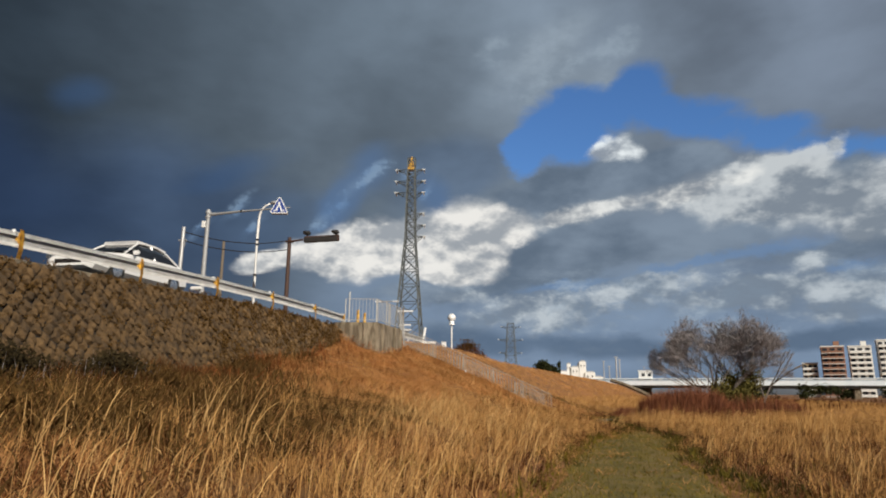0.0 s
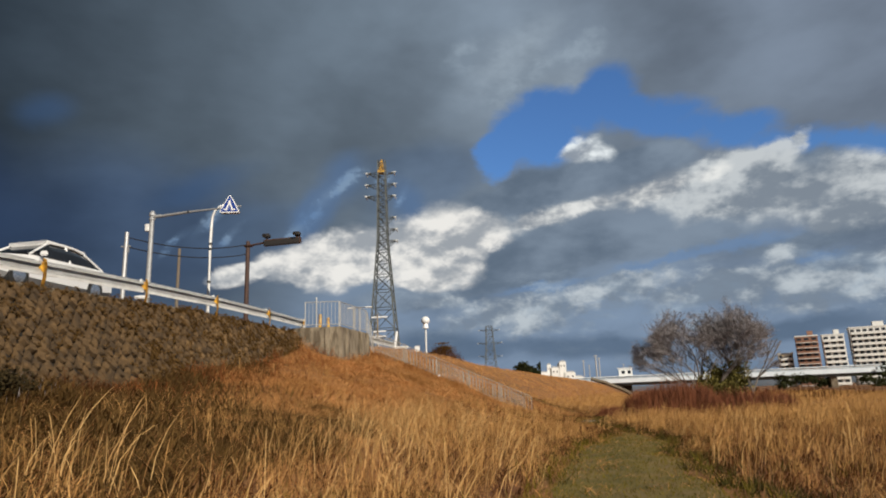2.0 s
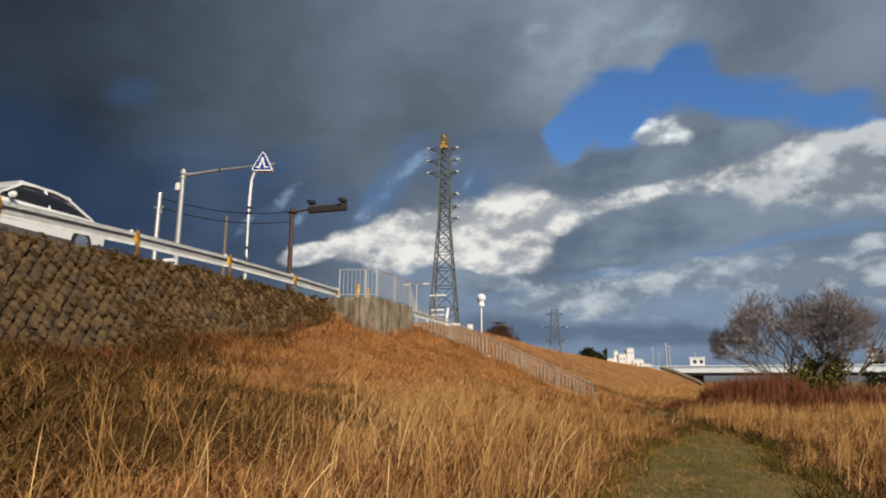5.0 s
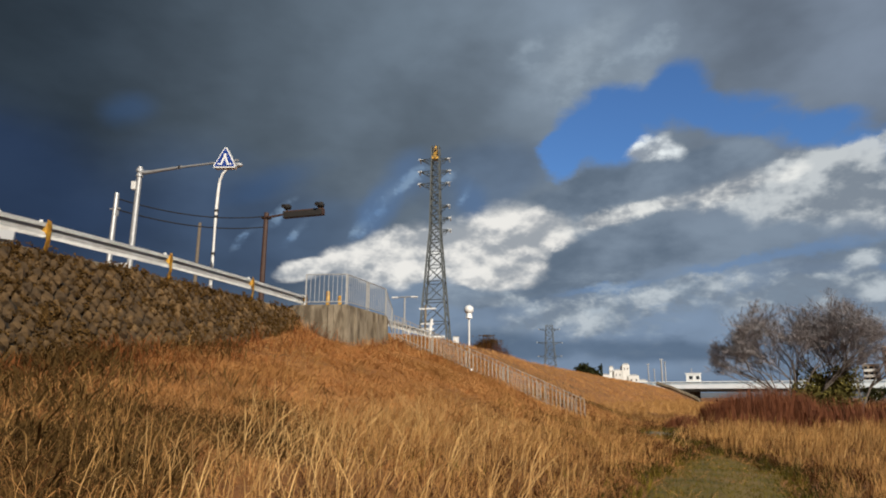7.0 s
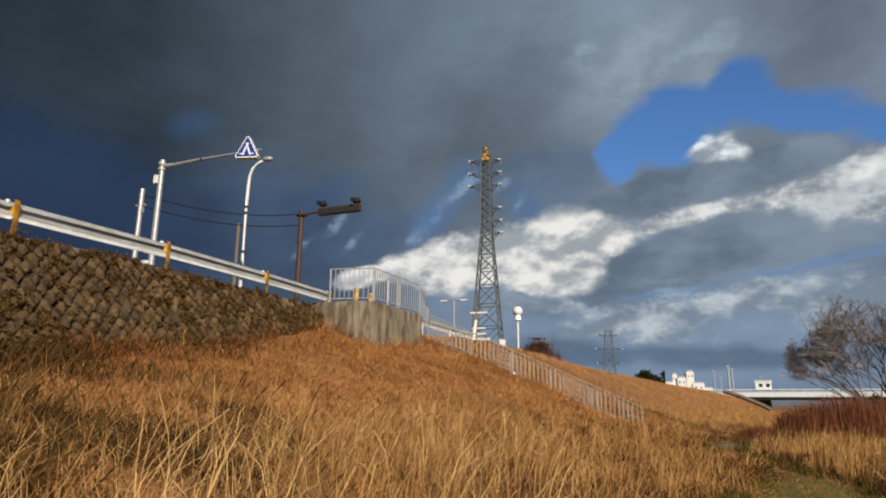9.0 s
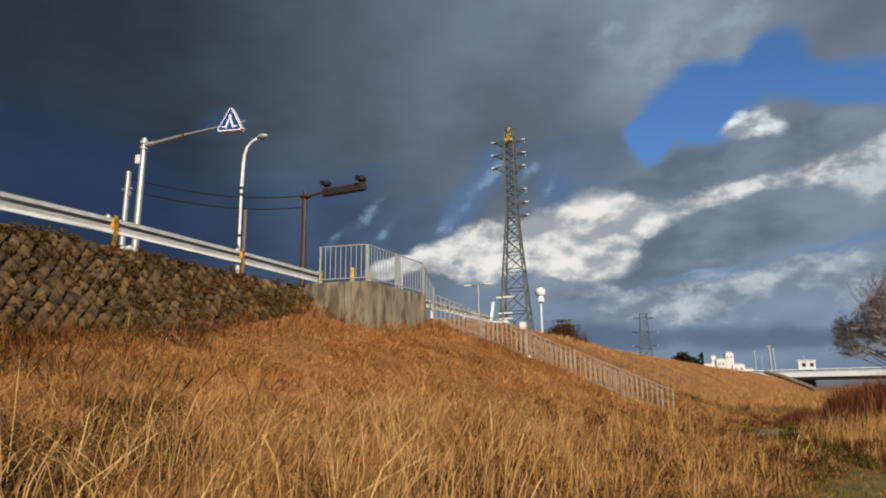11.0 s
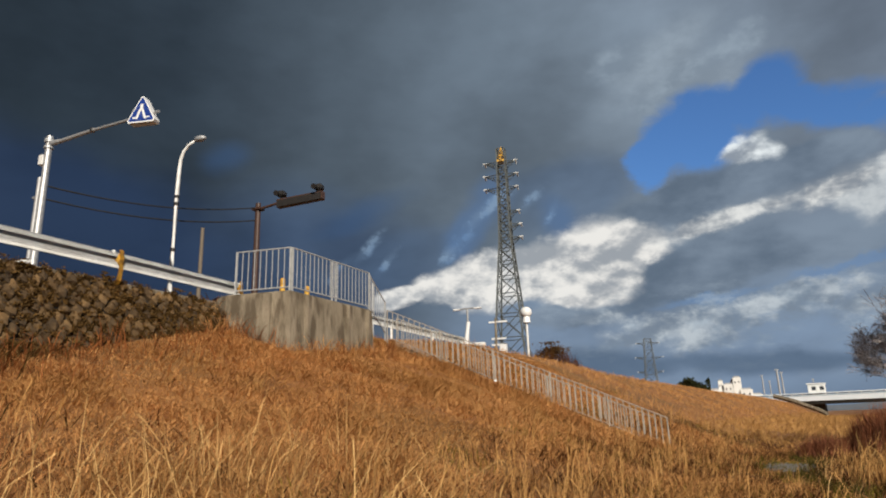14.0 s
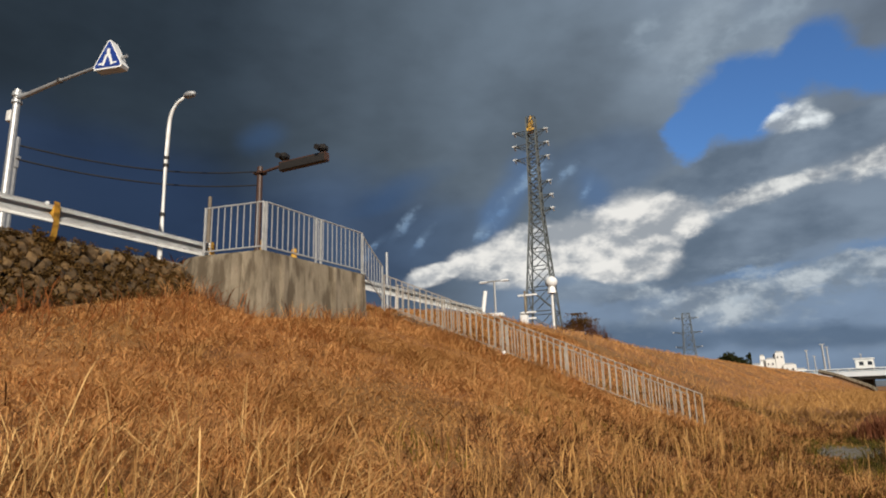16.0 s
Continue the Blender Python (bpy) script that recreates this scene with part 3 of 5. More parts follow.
# ---- concrete landing at the head of the steps ----
landing = thing("concrete_landing", "streaked weathered concrete block at the head of the steps", "concrete block", (0, 0, 0), kind="structure")
bm = BM()
foot = [(-10.75, 30.85), (-10.2, 30.72), (-8.42, 30.98), (-8.06, 34.72), (-8.55, 35.35), (-10.75, 35.4)]
low_ring = [bm.verts.new((x + (0.10 if x > -10 else 0), y - (0.08 if y < 31 else 0), 2.9)) for x, y in foot]
top_ring = [bm.verts.new((x, y, 4.86)) for x, y in foot]
for i in range(6):
    bm.faces.new((low_ring[i], low_ring[(i + 1) % 6], top_ring[(i + 1) % 6], top_ring[i]))
bm.faces.new(top_ring)
bm.faces.new(low_ring[::-1])
bmesh.ops.bevel(bm, geom=[e for e in bm.edges if e.verts[0].co.z > 4 and e.verts[1].co.z > 4], offset=0.04, segments=2, affect="EDGES")
part("block", bm, M["concrete"], landing)
for x, y, w in ((-8.34, 31.6, 0.22), (-8.16, 33.4, 0.26), (-9.0, 30.86, 0.2), (-8.09, 34.45, 0.2)):
    bm = BM()
    block(bm, (x, y, 3.85), (w, w, 1.9), 4, 0.02)
    part("buttress", bm, M["concrete"], landing)

# ---- guard rail along the road ----
def beam_profile(top):
    """Section of a two-wave crash barrier beam: offset from its line, height."""
    return [(0.00, top), (0.02, top - 0.012), (0.075, top - 0.05), (0.08, top - 0.09), (0.075, top - 0.115), (0.005, top - 0.155), (0.0, top - 0.175), (0.005, top - 0.195), (0.075, top - 0.235), (0.08, top - 0.26), (0.075, top - 0.30), (0.02, top - 0.338), (0.0, top - 0.35)]


def beam_piece(a, b, out, parent, mat):
    """One length of barrier beam from a to b; out: +1 when the waves face +x."""
    d = Vector((b[0] - a[0], b[1] - a[1], 0)).normalized()
    side = Vector((d.y, -d.x, 0)) * out
    bm = BM()
    sheet(bm, [[Vector((p[0], p[1], 0)) + side * o + Vector((0, 0, p[2] + h)) for o, h in beam_profile(0.0)] for p in (a, b)], 0.006)
    return part("beam", bm, mat, parent, smooth=True)


guard_rail = thing("guard_rail", "white two-wave steel guard rail on yellow posts above the wall", "guard rail", (-10.9, 20, 4.5))
guard_rail.matrix_world = Matrix.Identity(4)
POSTS = [-4.2, -0.1, 4.0, 8.0, 12.2, 16.1, 19.8, 23.6, 27.5, 31.35]


def rail_line(y):
    return (-10.48 - 0.075 * (27.5 - y) if y < 27.5 else -10.48 + 0.03 * (y - 27.5), y, wall_top_z(y) + 0.66)


for a, b in zip(POSTS, POSTS[1:]):
    pa, pb = rail_line(a - 0.15), rail_line(b + 0.15 if b < 31 else b + 0.05)
    beam_piece(pa, pb, 1, guard_rail, M["white_steel"])
for y in POSTS:
    x, _, z = rail_line(y)
    post = BM()
    zb = wall_top_z(y) - 0.1
    # a flat strap post that bows out at the foot
    sheet(post, [[(x + 0.10 + o + bow, y + w, zz) for w in (-0.06, -0.048, 0.048, 0.06)] for o, bow, zz in
                 ((0, 0.0, z + 0.04), (0.03, 0.0, z - 0.06), (0.035, 0.0, z - 0.3), (0.02, 0.02, z - 0.42), (-0.02, 0.02, zb + 0.12), (-0.10, 0.0, zb))], 0.05)
    p = part("post", post, M["yellow"], guard_rail, "rust-stained yellow post")
    bm = BM()
    block(bm, (x + 0.03, y, z - 0.16), (0.16, 0.10, 0.24), 0, 0.015)
    part("bracket", bm, M["yellow"], p)
    bm = BM()
    rod(bm, (x + 0.02, y - 0.12, z - 0.02), (x + 0.02, y - 0.15, z - 0.02), 0.05, n=12)
    part("reflector", bm, M["sign_white"], p, "round white reflector")
bm = BM()
x, y, z = rail_line(31.4)
rod(bm, (x, y, z), (x, y, z - 0.36), 0.10, n=12)
part("end_terminal", bm, M["white_steel"], guard_rail, "rounded white end piece")

# the barrier goes on beyond the steps
far_rail = thing("guard_rail", "white steel guard rail on the crest beyond the steps", "guard rail")
line = [(-10.2, 36.6, 5.45), (-9.9, 39.9, 5.42), (-9.55, 43.2, 5.38), (-9.2, 46.3, 5.36)]
for a, b in zip(line, line[1:]):
    beam_piece(a, b, 1, far_rail, M["white_steel"])
for x, y, z in line:
    bm = BM()
    rod(bm, (x - 0.02, y, z - 0.02), (x - 0.02, y, 4.55), 0.055, n=10)
    part("post", bm, M["white_steel"], far_rail)

# ---- steel fences ----
def fence_run(parent, a, b, height, gap=0.17, post_every=2.0, legs=0.12, bar=0.0085, double=False, mat=None, rail=0.02, post=0.05):
    """Upright bars between two rails from a to b (points at the foot), posts at even steps."""
    a, b = Vector(a), Vector(b)
    flat = math.hypot(b.x - a.x, b.y - a.y)
    turn = math.degrees(math.atan2(b.y - a.y, b.x - a.x))
    mat = mat or M["galvanised"]
    n_post = max(1, round(flat / post_every))
    for k, hgt in (("top_rail", height), ("bottom_rail", legs)):
        bm = BM()
        rod(bm, a + Vector((0, 0, hgt)), b + Vector((0, 0, hgt)), rail, n=8)
        part(k, bm, mat, parent)
    for i in range(n_post + 1):
        p = a.lerp(b, i / n_post)
        for off in ((-0.09, 0.09) if double and 0 < i < n_post else (0,)):
            q = p + (b - a).normalized() * off
            bm = BM()
            block(bm, (q.x, q.y, q.z + height / 2 - 0.06), (post, post, height + 0.14), turn, 0.006)
            part("post", bm, mat, parent)
    n_bar = int(flat / gap)
    me = None
    for i in range(1, n_bar):
        p = a.lerp(b, i / n_bar)
        if me is None:
            bm = BM()
            block(bm, (0, 0, (height + legs) / 2), (bar * 2, bar * 2, height - legs), turn)
            me = mesh_of("bar", bm, mat)
        o = new("bar", me)
        o.parent = parent
        o.location = p


f = thing("steel_fence", "galvanised bar fence across the end of the concrete landing", "fence", group="landing fence panels")
fence_run(f, (-10.08, 30.92, 4.86), (-8.55, 31.14, 4.86), 1.17, post_every=1.6, bar=0.0095, mat=M["white_zinc"])
f = thing("steel_fence", "galvanised bar fence along the outer edge of the landing", "fence", group="landing fence panels")
fence_run(f, (-8.52, 31.2, 4.86), (-8.17, 34.75, 4.86), 1.17, post_every=1.8, bar=0.0095, double=True, mat=M["white_zinc"])
f = thing("steel_fence", "galvanised bar fence dropping from the landing to the steps", "fence", group="landing fence panels")
fence_run(f, (-8.17, 34.8, 4.84), (-8.25, 36.0, 4.2), 1.12, post_every=1.3, mat=M["white_zinc"])

# ---- steps down the bank with a fence on either side ----
TOP, FOOT = Vector((-8.1, 35.85, 4.02)), Vector((-0.1, 38.05, 0.42))
across = Vector((-(FOOT - TOP).y, (FOOT - TOP).x, 0)).normalized()
for k, (side, words) in enumerate(((0.0, "galvanised bar handrail fence on the near side of the bank steps"), (1.7, "galvanised bar handrail fence on the far side of the bank steps"))):
    f = thing("stair_fence", words, "fence", group="stair fences")
    fence_run(f, TOP + across * side, FOOT + across * side, 1.0, gap=0.17, post_every=1.65, legs=0.14, bar=0.0125, mat=M["fence_steel"], rail=0.015, post=0.036)
stair = thing("bank_stair", "plain concrete steps running down the grassy bank", "stairs", kind="structure")
n_step = 21
for i in range(n_step):
    p = TOP.lerp(FOOT, (i + 0.5) / n_step) + across * 0.85
    bm = BM()
    block(bm, (p.x, p.y, p.z - 0.14), (0.42, 1.5, 0.24), math.degrees(math.atan2(FOOT.y - TOP.y, FOOT.x - TOP.x)), 0.012)
    part("step", bm, M["concrete"], stair)

# ---- poles, signs, lamps ----
ROAD = 4.66


def band(bm, x, y, z, r, h=0.06):
    rod(bm, (x, y, z - h / 2), (x, y, z + h / 2), r, n=12)


# overhead crossing sign
s = thing("overhead_sign", "blue triangular crossing sign on a grey steel arm and pole", "road sign")
X, Y = -18.0, 31.0
bm = BM()
rod(bm, (X, Y, ROAD - 0.1), (X, Y, 11.02), 0.135, 0.10, 12)
part("pole", bm, M["galvanised"], s)
bm = BM()
band(bm, X, Y, 10.86, 0.15, 0.12)
band(bm, X, Y, 10.62, 0.15, 0.08)
rod(bm, (X, Y, 10.74), (X + 0.45, Y, 10.76), 0.085, n=10)
part("clamp", bm, M["zinc_grey"], s)
bm = BM()
rod(bm, (X + 0.3, Y, 10.74), (-16.0, Y, 10.86), 0.07, 0.06, 10)
rod(bm, (-16.15, Y, 10.85), (-13.42, Y + 0.05, 10.97), 0.048, 0.042, 10)
part("arm", bm, M["galvanised"], s)
bm = BM()
band(bm, -16.1, Y, 10.86, 0.08, 0.10)
part("joint", bm, M["dark"], s)
bm = BM()
block(bm, (X - 0.2, Y - 0.02, 10.2), (0.2, 0.16, 0.36), 0, 0.02)
part("junction_box", bm, M["white_steel"], s, "small white box")
bm = BM()
block(bm, (X - 0.22, Y - 0.1, 6.72), (0.55, 0.4, 0.16), 0, 0.03)
part("collar_box", bm, M["white_steel"], s, "white painted box low on the pole")
tri_c = Vector((-13.96, Y - 0.12, 10.62))
SIGN_TURN = pose(tri_c.x, Y, 0, 0, 0, 12) @ pose(-tri_c.x, -Y, 0)


def triangle(bm, half, height, lift, y0, y1, corner=0.07):
    """A triangular plate with blunt corners, upright, facing -y."""
    h = Vector((tri_c.x, 0, tri_c.z + lift))
    c = [Vector((-half, 0, 0)), Vector((half, 0, 0)), Vector((0, 0, height))]
    ring = []
    for i in range(3):
        p, q, r = c[i - 1], c[i], c[(i + 1) % 3]
        ring += [q + (p - q).normalized() * corner, q + (r - q).normalized() * corner]
    a = [bm.verts.new(SIGN_TURN @ (h + v + Vector((0, y0, 0)))) for v in ring]
    b = [bm.verts.new(SIGN_TURN @ (h + v + Vector((0, y1, 0)))) for v in ring]
    bm.faces.new(a)
    bm.faces.new(b[::-1])
    for i in range(6):
        bm.faces.new((a[i], a[(i + 1) % 6], b[(i + 1) % 6], b[i]))
    return bm


panel = part("sign_box", triangle(BM(), 0.50, 0.95, 0.0, Y - 0.14, Y + 0.14, 0.09), M["sign_white"], s, "white triangular casing")
part("blue_field", triangle(BM(), 0.435, 0.825, 0.047, Y - 0.146, Y - 0.135, 0.05), M["sign_blue"], panel, "blue face")
# plain white shapes of the pictogram
for name, cx, cz, w, h, tilt in (("white_bar", -0.10, 0.27, 0.075, 0.34, 18), ("white_bar", 0.09, 0.27, 0.075, 0.34, -20), ("white_bar", 0.0, 0.50, 0.10, 0.22, 0), ("white_bar", -0.22, 0.16, 0.13, 0.05, 0), ("white_bar", 0.22, 0.16, 0.13, 0.05, 0)):
    bm = BM()
    bmesh.ops.create_cube(bm, size=1, matrix=SIGN_TURN @ pose(tri_c.x + cx, Y - 0.149, tri_c.z + cz, 0, tilt, 0) @ Matrix.Diagonal((w, 0.006, h, 1)))
    part(name, bm, M["sign_white"], panel)

# street lamp with a bent neck
s = thing("street_lamp", "white steel street lamp with a bent neck", "street lamp")
X, Y = -17.72, 36.4
bm = BM()
tube(bm, [(X, Y, ROAD - 0.1), (X, Y, 7.5), (X, Y, 10.6), (X + 0.01, Y, 11.7), (X + 0.05, Y, 12.2), (X + 0.18, Y, 12.55), (X + 0.42, Y, 12.78), (X + 0.75, Y, 12.92)], 0.095, 10, 0.05)
part("pole", bm, M["white_steel"], s, smooth=True)
for z in (8.4, 10.3, 10.6):
    bm = BM()
    band(bm, X, Y, z, 0.10, 0.12)
    part("band", bm, M["dark"], s)
bm = BM()
ball(bm, (X + 0.98, Y, 12.95), 0.30, 0.42)
for v in bm.verts:
    v.co.y = Y + (v.co.y - Y) * 0.5
part("lamp_head", bm, M["zinc_grey"], s, smooth=True)

# brown steel portal with a display box
s = thing("overhead_display", "brown steel pole with a long display box on its arm", "road sign")
X, Y = -17.95, 41.85
bm = BM()
rod(bm, (X, Y, ROAD - 0.1), (X, Y, 12.05), 0.16, 0.13, 12)
part("pole", bm, M["brown"], s)
bm = BM()
block(bm, (X, Y, 11.75), (0.5, 0.4, 0.12), 0, 0.02)
rod(bm, (X, Y, 11.75), (-16.7, Y + 0.05, 11.92), 0.065, n=10)
part("arm", bm, M["brown"], s)
box = BM()
bmesh.ops.create_cube(box, size=1, matrix=pose(-15.65, Y + 0.15, 11.92, 0, -2, 2) @ Matrix.Diagonal((2.5, 0.30, 0.42, 1)))
bmesh.ops.bevel(box, geom=box.edges[:], offset=0.03, segments=2, affect="EDGES")
case = part("display_box", box, M["brown"], s)
bm = BM()
bmesh.ops.create_cube(bm, size=1, matrix=pose(-15.65, Y - 0.02, 11.88, 0, -2, 2) @ Matrix.Diagonal((2.36, 0.05, 0.33, 1)))
part("dark_screen", bm, M["dark"], case, "unlit dark display face")
for x in (-16.7, -14.62):
    bm = BM()
    block(bm, (x, Y + 0.1, 12.36), (0.42, 0.42, 0.26), 8, 0.05)
    rod(bm, (x, Y + 0.1, 12.1), (x, Y + 0.1, 12.3), 0.06, n=8)
    rod(bm, (x - 0.05, Y - 0.1, 12.36), (x - 0.05, Y - 0.3, 12.30), 0.10, 0.13, 10)
    part("lamp", bm, M["dark"], s, "dark hooded lamp")

# utility poles and wires
s = thing("utility_pole", "pale grey steel utility pole with a bracket", "utility pole")
X, Y = -20.3, 32.5
bm = BM()
rod(bm, (X, Y, ROAD - 0.1), (X, Y, 10.5), 0.13, 0.10, 10)
part("pole", bm, M["galvanised"], s)
bm = BM()
block(bm, (X, Y, 9.75), (0.5, 0.12, 0.08), 0, 0.01)
block(bm, (X + 0.1, Y, 9.55), (0.12, 0.14, 0.3), 0, 0.02)
part("bracket", bm, M["galvanised"], s)

s = thing("utility_pole", "thin brown timber utility pole", "utility pole")
bm = BM()
rod(bm, (-25.4, 46.4, ROAD - 0.1), (-25.4, 46.4, 13.1), 0.14, 0.10, 10)
part("pole", bm, M["timber"], s)

s = thing("street_lamp", "grey twin-arm street lamp by the road", "street lamp")
X, Y = -20.5, 79.5
bm = BM()
rod(bm, (X, Y, ROAD - 0.1), (X, Y, 12.7), 0.14, 0.10, 10)
part("pole", bm, M["galvanised"], s)
bm = BM()
rod(bm, (X - 1.2, Y, 12.75), (X + 1.2, Y, 12.75), 0.07, n=8)
part("arm", bm, M["galvanised"], s)
for d in (-1.15, 1.15):
    bm = BM()
    block(bm, (X + d, Y, 12.72), (0.8, 0.4, 0.16), 0, 0.05)
    part("lamp_head", bm, M["sign_white"], s)

s = thing("utility_pole", "concrete utility pole with pale crossarms", "utility pole")
X, Y = -21.0, 91
bm = BM()
rod(bm, (X, Y, ROAD - 0.1), (X, Y, 13.4), 0.17, 0.12, 10)
part("pole", bm, M["concrete"], s)
for z, w in ((12.9, 2.3), (10.9, 1.8), (10.2, 1.8)):
    bm = BM()
    block(bm, (X + 0.3, Y, z), (w, 0.16, 0.2), 0, 0.03)
    part("crossarm", bm, M["sign_white"], s)

s = thing("signpost", "thin grey post beyond the landing", "post")
bm = BM()
rod(bm, (-16.0, 50.0, ROAD - 0.1), (-16.0, 50.0, 9.4), 0.07, n=8)
part("pole", bm, M["zinc_grey"], s)

for k, (za, zb, dip) in enumerate(((10.25, 11.85, 0.42), (9.75, 11.2, 0.40))):
    bm = BM()
    a, b = Vector((-20.3, 32.5, za)), Vector((-17.95, 41.85, zb))
    tube(bm, [a.lerp(b, i / 14) - Vector((0, 0, dip * 4 * (i / 14) * (1 - i / 14))) for i in range(15)], 0.03, 5)
    tagged(part("overhead_wire", bm, M["cable"]), "thin black overhead wire slung between poles", "wire", "overhead wires")

# round white lamp on the crest
s = thing("globe_lamp", "white globe lamp on a slim white post on the bank", "street lamp")
X, Y = -8.55, 56.0
bm = BM()
rod(bm, (X, Y, land(X, Y) - 0.1), (X, Y, 7.55), 0.075, 0.06, 10)
part("post", bm, M["white_steel"], s)
bm = BM()
rod(bm, (X, Y, 7.25), (X, Y, 7.6), 0.26, 0.20, 14)
part("collar", bm, M["sign_white"], s)
bm = BM()
ball(bm, (X, Y, 7.9), 0.36, 0.95)
part("globe", bm, M["sign_white"], s, smooth=True)

# leaning white post at the end of the far barrier
s = thing("marker_post", "white marker post leaning at the barrier end", "post")
bm = BM()
rod(bm, (-9.28, 46.5, 4.6), (-9.06, 46.55, 6.12), 0.10, 0.09, 10)
part("post", bm, M["sign_white"], s)
bm = BM()
block(bm, (-8.75, 46.6, 5.02), (0.95, 0.3, 0.16), 0, 0.03)
part("foot", bm, M["sign_white"], s)

# small white cabinet on the crest
s = thing("roadside_cabinet", "small white steel cabinet on the crest of the bank", "cabinet")
bm = BM()
block(bm, (-8.07, 48.93, (land(-8.07, 48.93) + 5.2) / 2), (0.34, 0.28, 5.2 - land(-8.07, 48.93) + 0.1), 0, 0.02)
part("body", bm, M["sign_white"], s)
bm = BM()
block(bm, (-8.07, 48.93, 5.24), (0.40, 0.34, 0.05), 0, 0.015)
part("lid", bm, M["zinc_grey"], s, "grey overhanging lid")

# yellow bollards behind the fence
for x, y, z in ((-10.03, 32.9, 5.72), (-10.04, 34.2, 5.72)):
    s = thing("traffic_bollard", "worn orange-yellow traffic bollard on the landing", "bollard", group="landing bollards")
    bm = BM()
    rod(bm, (x, y, 4.86), (x, y, z - 0.05), 0.085, 0.075, 12)
    ball(bm, (x, y, z - 0.05), 0.075, 0.7, 12, 6)
    part("tube", bm, M["yellow"], s)
    bm = BM()
    rod(bm, (x, y, 4.86), (x, y, 4.93), 0.16, 0.14, 14)
    part("base", bm, M["yellow"], s)

# ---- lattice pylons ----


def pylon(name, label, x, y, z0, height, base, waist, arms, cap, turn, strut=0.09):
    """A lattice tower: four legs, braces, crossarms (height, reach to either side), a coloured peak."""
    t = thing(name, label, "pylon", (x, y, z0), turn=turn)

    def half(h):
        return interp(h, [(0, base / 2), (height * 0.62, waist / 2), (height, waist * 0.36)])

    levels = [0.0]
    while levels[-1] < height - 1.2:
        levels.append(min(height, levels[-1] + max(1.15, half(levels[-1]) * 1.75)))
    levels[-1] = height
    for sx in (-1, 1):
        for sy in (-1, 1):
            bm = BM()
            tube(bm, [(sx * half(h), sy * half(h), h) for h in levels], strut * 1.5, 4, strut)
            part("leg", bm, M["pylon"], t)
    bm = BM()
    for a, b in zip(levels, levels[1:]):
        ha, hb = half(a), half(b)
        ring_a = [(-ha, -ha, a), (ha, -ha, a), (ha, ha, a), (-ha, ha, a)]
        ring_b = [(-hb, -hb, b), (hb, -hb, b), (hb, hb, b), (-hb, hb, b)]
        for i in range(4):
            rod(bm, ring_a[i], ring_b[(i + 1) % 4], strut * 0.55, n=4, cap=False)
            rod(bm, ring_a[(i + 1) % 4], ring_b[i], strut * 0.55, n=4, cap=False)
            rod(bm, ring_b[i], ring_b[(i + 1) % 4], strut * 0.6, n=4, cap=False)
    part("bracing", bm, M["pylon"], t)
    for h, left, right in arms:
        for sgn, reach in ((-1, left), (1, right)):
            if not reach:
                continue
            bm = BM()
            w = half(h)
            for dy in (-w, w):
                rod(bm, (sgn * w, dy, h), (sgn * reach, 0, h + 0.12), strut * 0.6, n=4)
                rod(bm, (sgn * w, dy, h - 0.9), (sgn * reach, 0, h + 0.1), strut * 0.5, n=4)
            for k in (0.35, 0.7):
                xx = w + (reach - w) * k
                rod(bm, (sgn * xx, 0, h - 0.9 * (1 - k)), (sgn * xx, 0, h + 0.1), strut * 0.4, n=4)
            part("crossarm", bm, M["pylon"], t)
            bm = BM()
            for dy in (-0.55, 0.55):
                for k in range(5):
                    rod(bm, (sgn * (reach + 0.05), dy * (0.3 + 0.25 * k), h + 0.12 - 0.06 * k), (sgn * (reach + 0.05), dy * (0.3 + 0.25 * k) + dy * 0.16, h + 0.1 - 0.06 * k), 0.13, n=8)
            rod(bm, (sgn * reach - 0.5 * sgn, 0, h + 0.16), (sgn * reach + 0.35 * sgn, 0, h + 0.16), 0.09, n=6)
            part("insulator", bm, M["insulator"], t, "pale insulator string")
    if cap:
        bm = BM()
        c0, w = height - cap, half(height - cap) * 1.05
        for a, b in (((c0), (c0 + cap * 0.45)), ((c0 + cap * 0.45), height + 0.35)):
            wa, wb = w * (1 - 0.85 * (a - c0) / cap), w * (1 - 0.85 * (min(b, height) - c0) / cap)
            v = [bm.verts.new((sx * wa, sy * wa, a)) for sx, sy in ((-1, -1), (1, -1), (1, 1), (-1, 1))]
            u = [bm.verts.new((sx * wb, sy * wb, b)) for sx, sy in ((-1, -1), (1, -1), (1, 1), (-1, 1))]
            for i in range(4):
                bm.faces.new((v[i], v[(i + 1) % 4], u[(i + 1) % 4], u[i]))
            bm.faces.new(u)
            bm.faces.new(v[::-1])
        part("peak", bm, M["yellow"], t, "orange-yellow wrapped peak")
    return t


pylon("pylon", "grey lattice power pylon with an orange-yellow peak", -24.55, 111.0, 4.5, 39.3, 5.4, 1.75,
      [(37.0, 2.7, 2.2), (34.8, 2.8, 2.3), (32.6, 2.8, 2.2), (28.6, 0, 2.2), (26.4, 0, 2.4), (24.3, 0, 2.4)], 2.3, 4, 0.115)
pylon("pylon", "distant grey lattice power pylon", -20.2, 329.5, 3.5, 32.5, 7.0, 4.2,
      [(30.5, 5.0, 5.0), (24.0, 6.0, 6.0), (17.5, 5.5, 5.5)], 0, 12, 0.12)

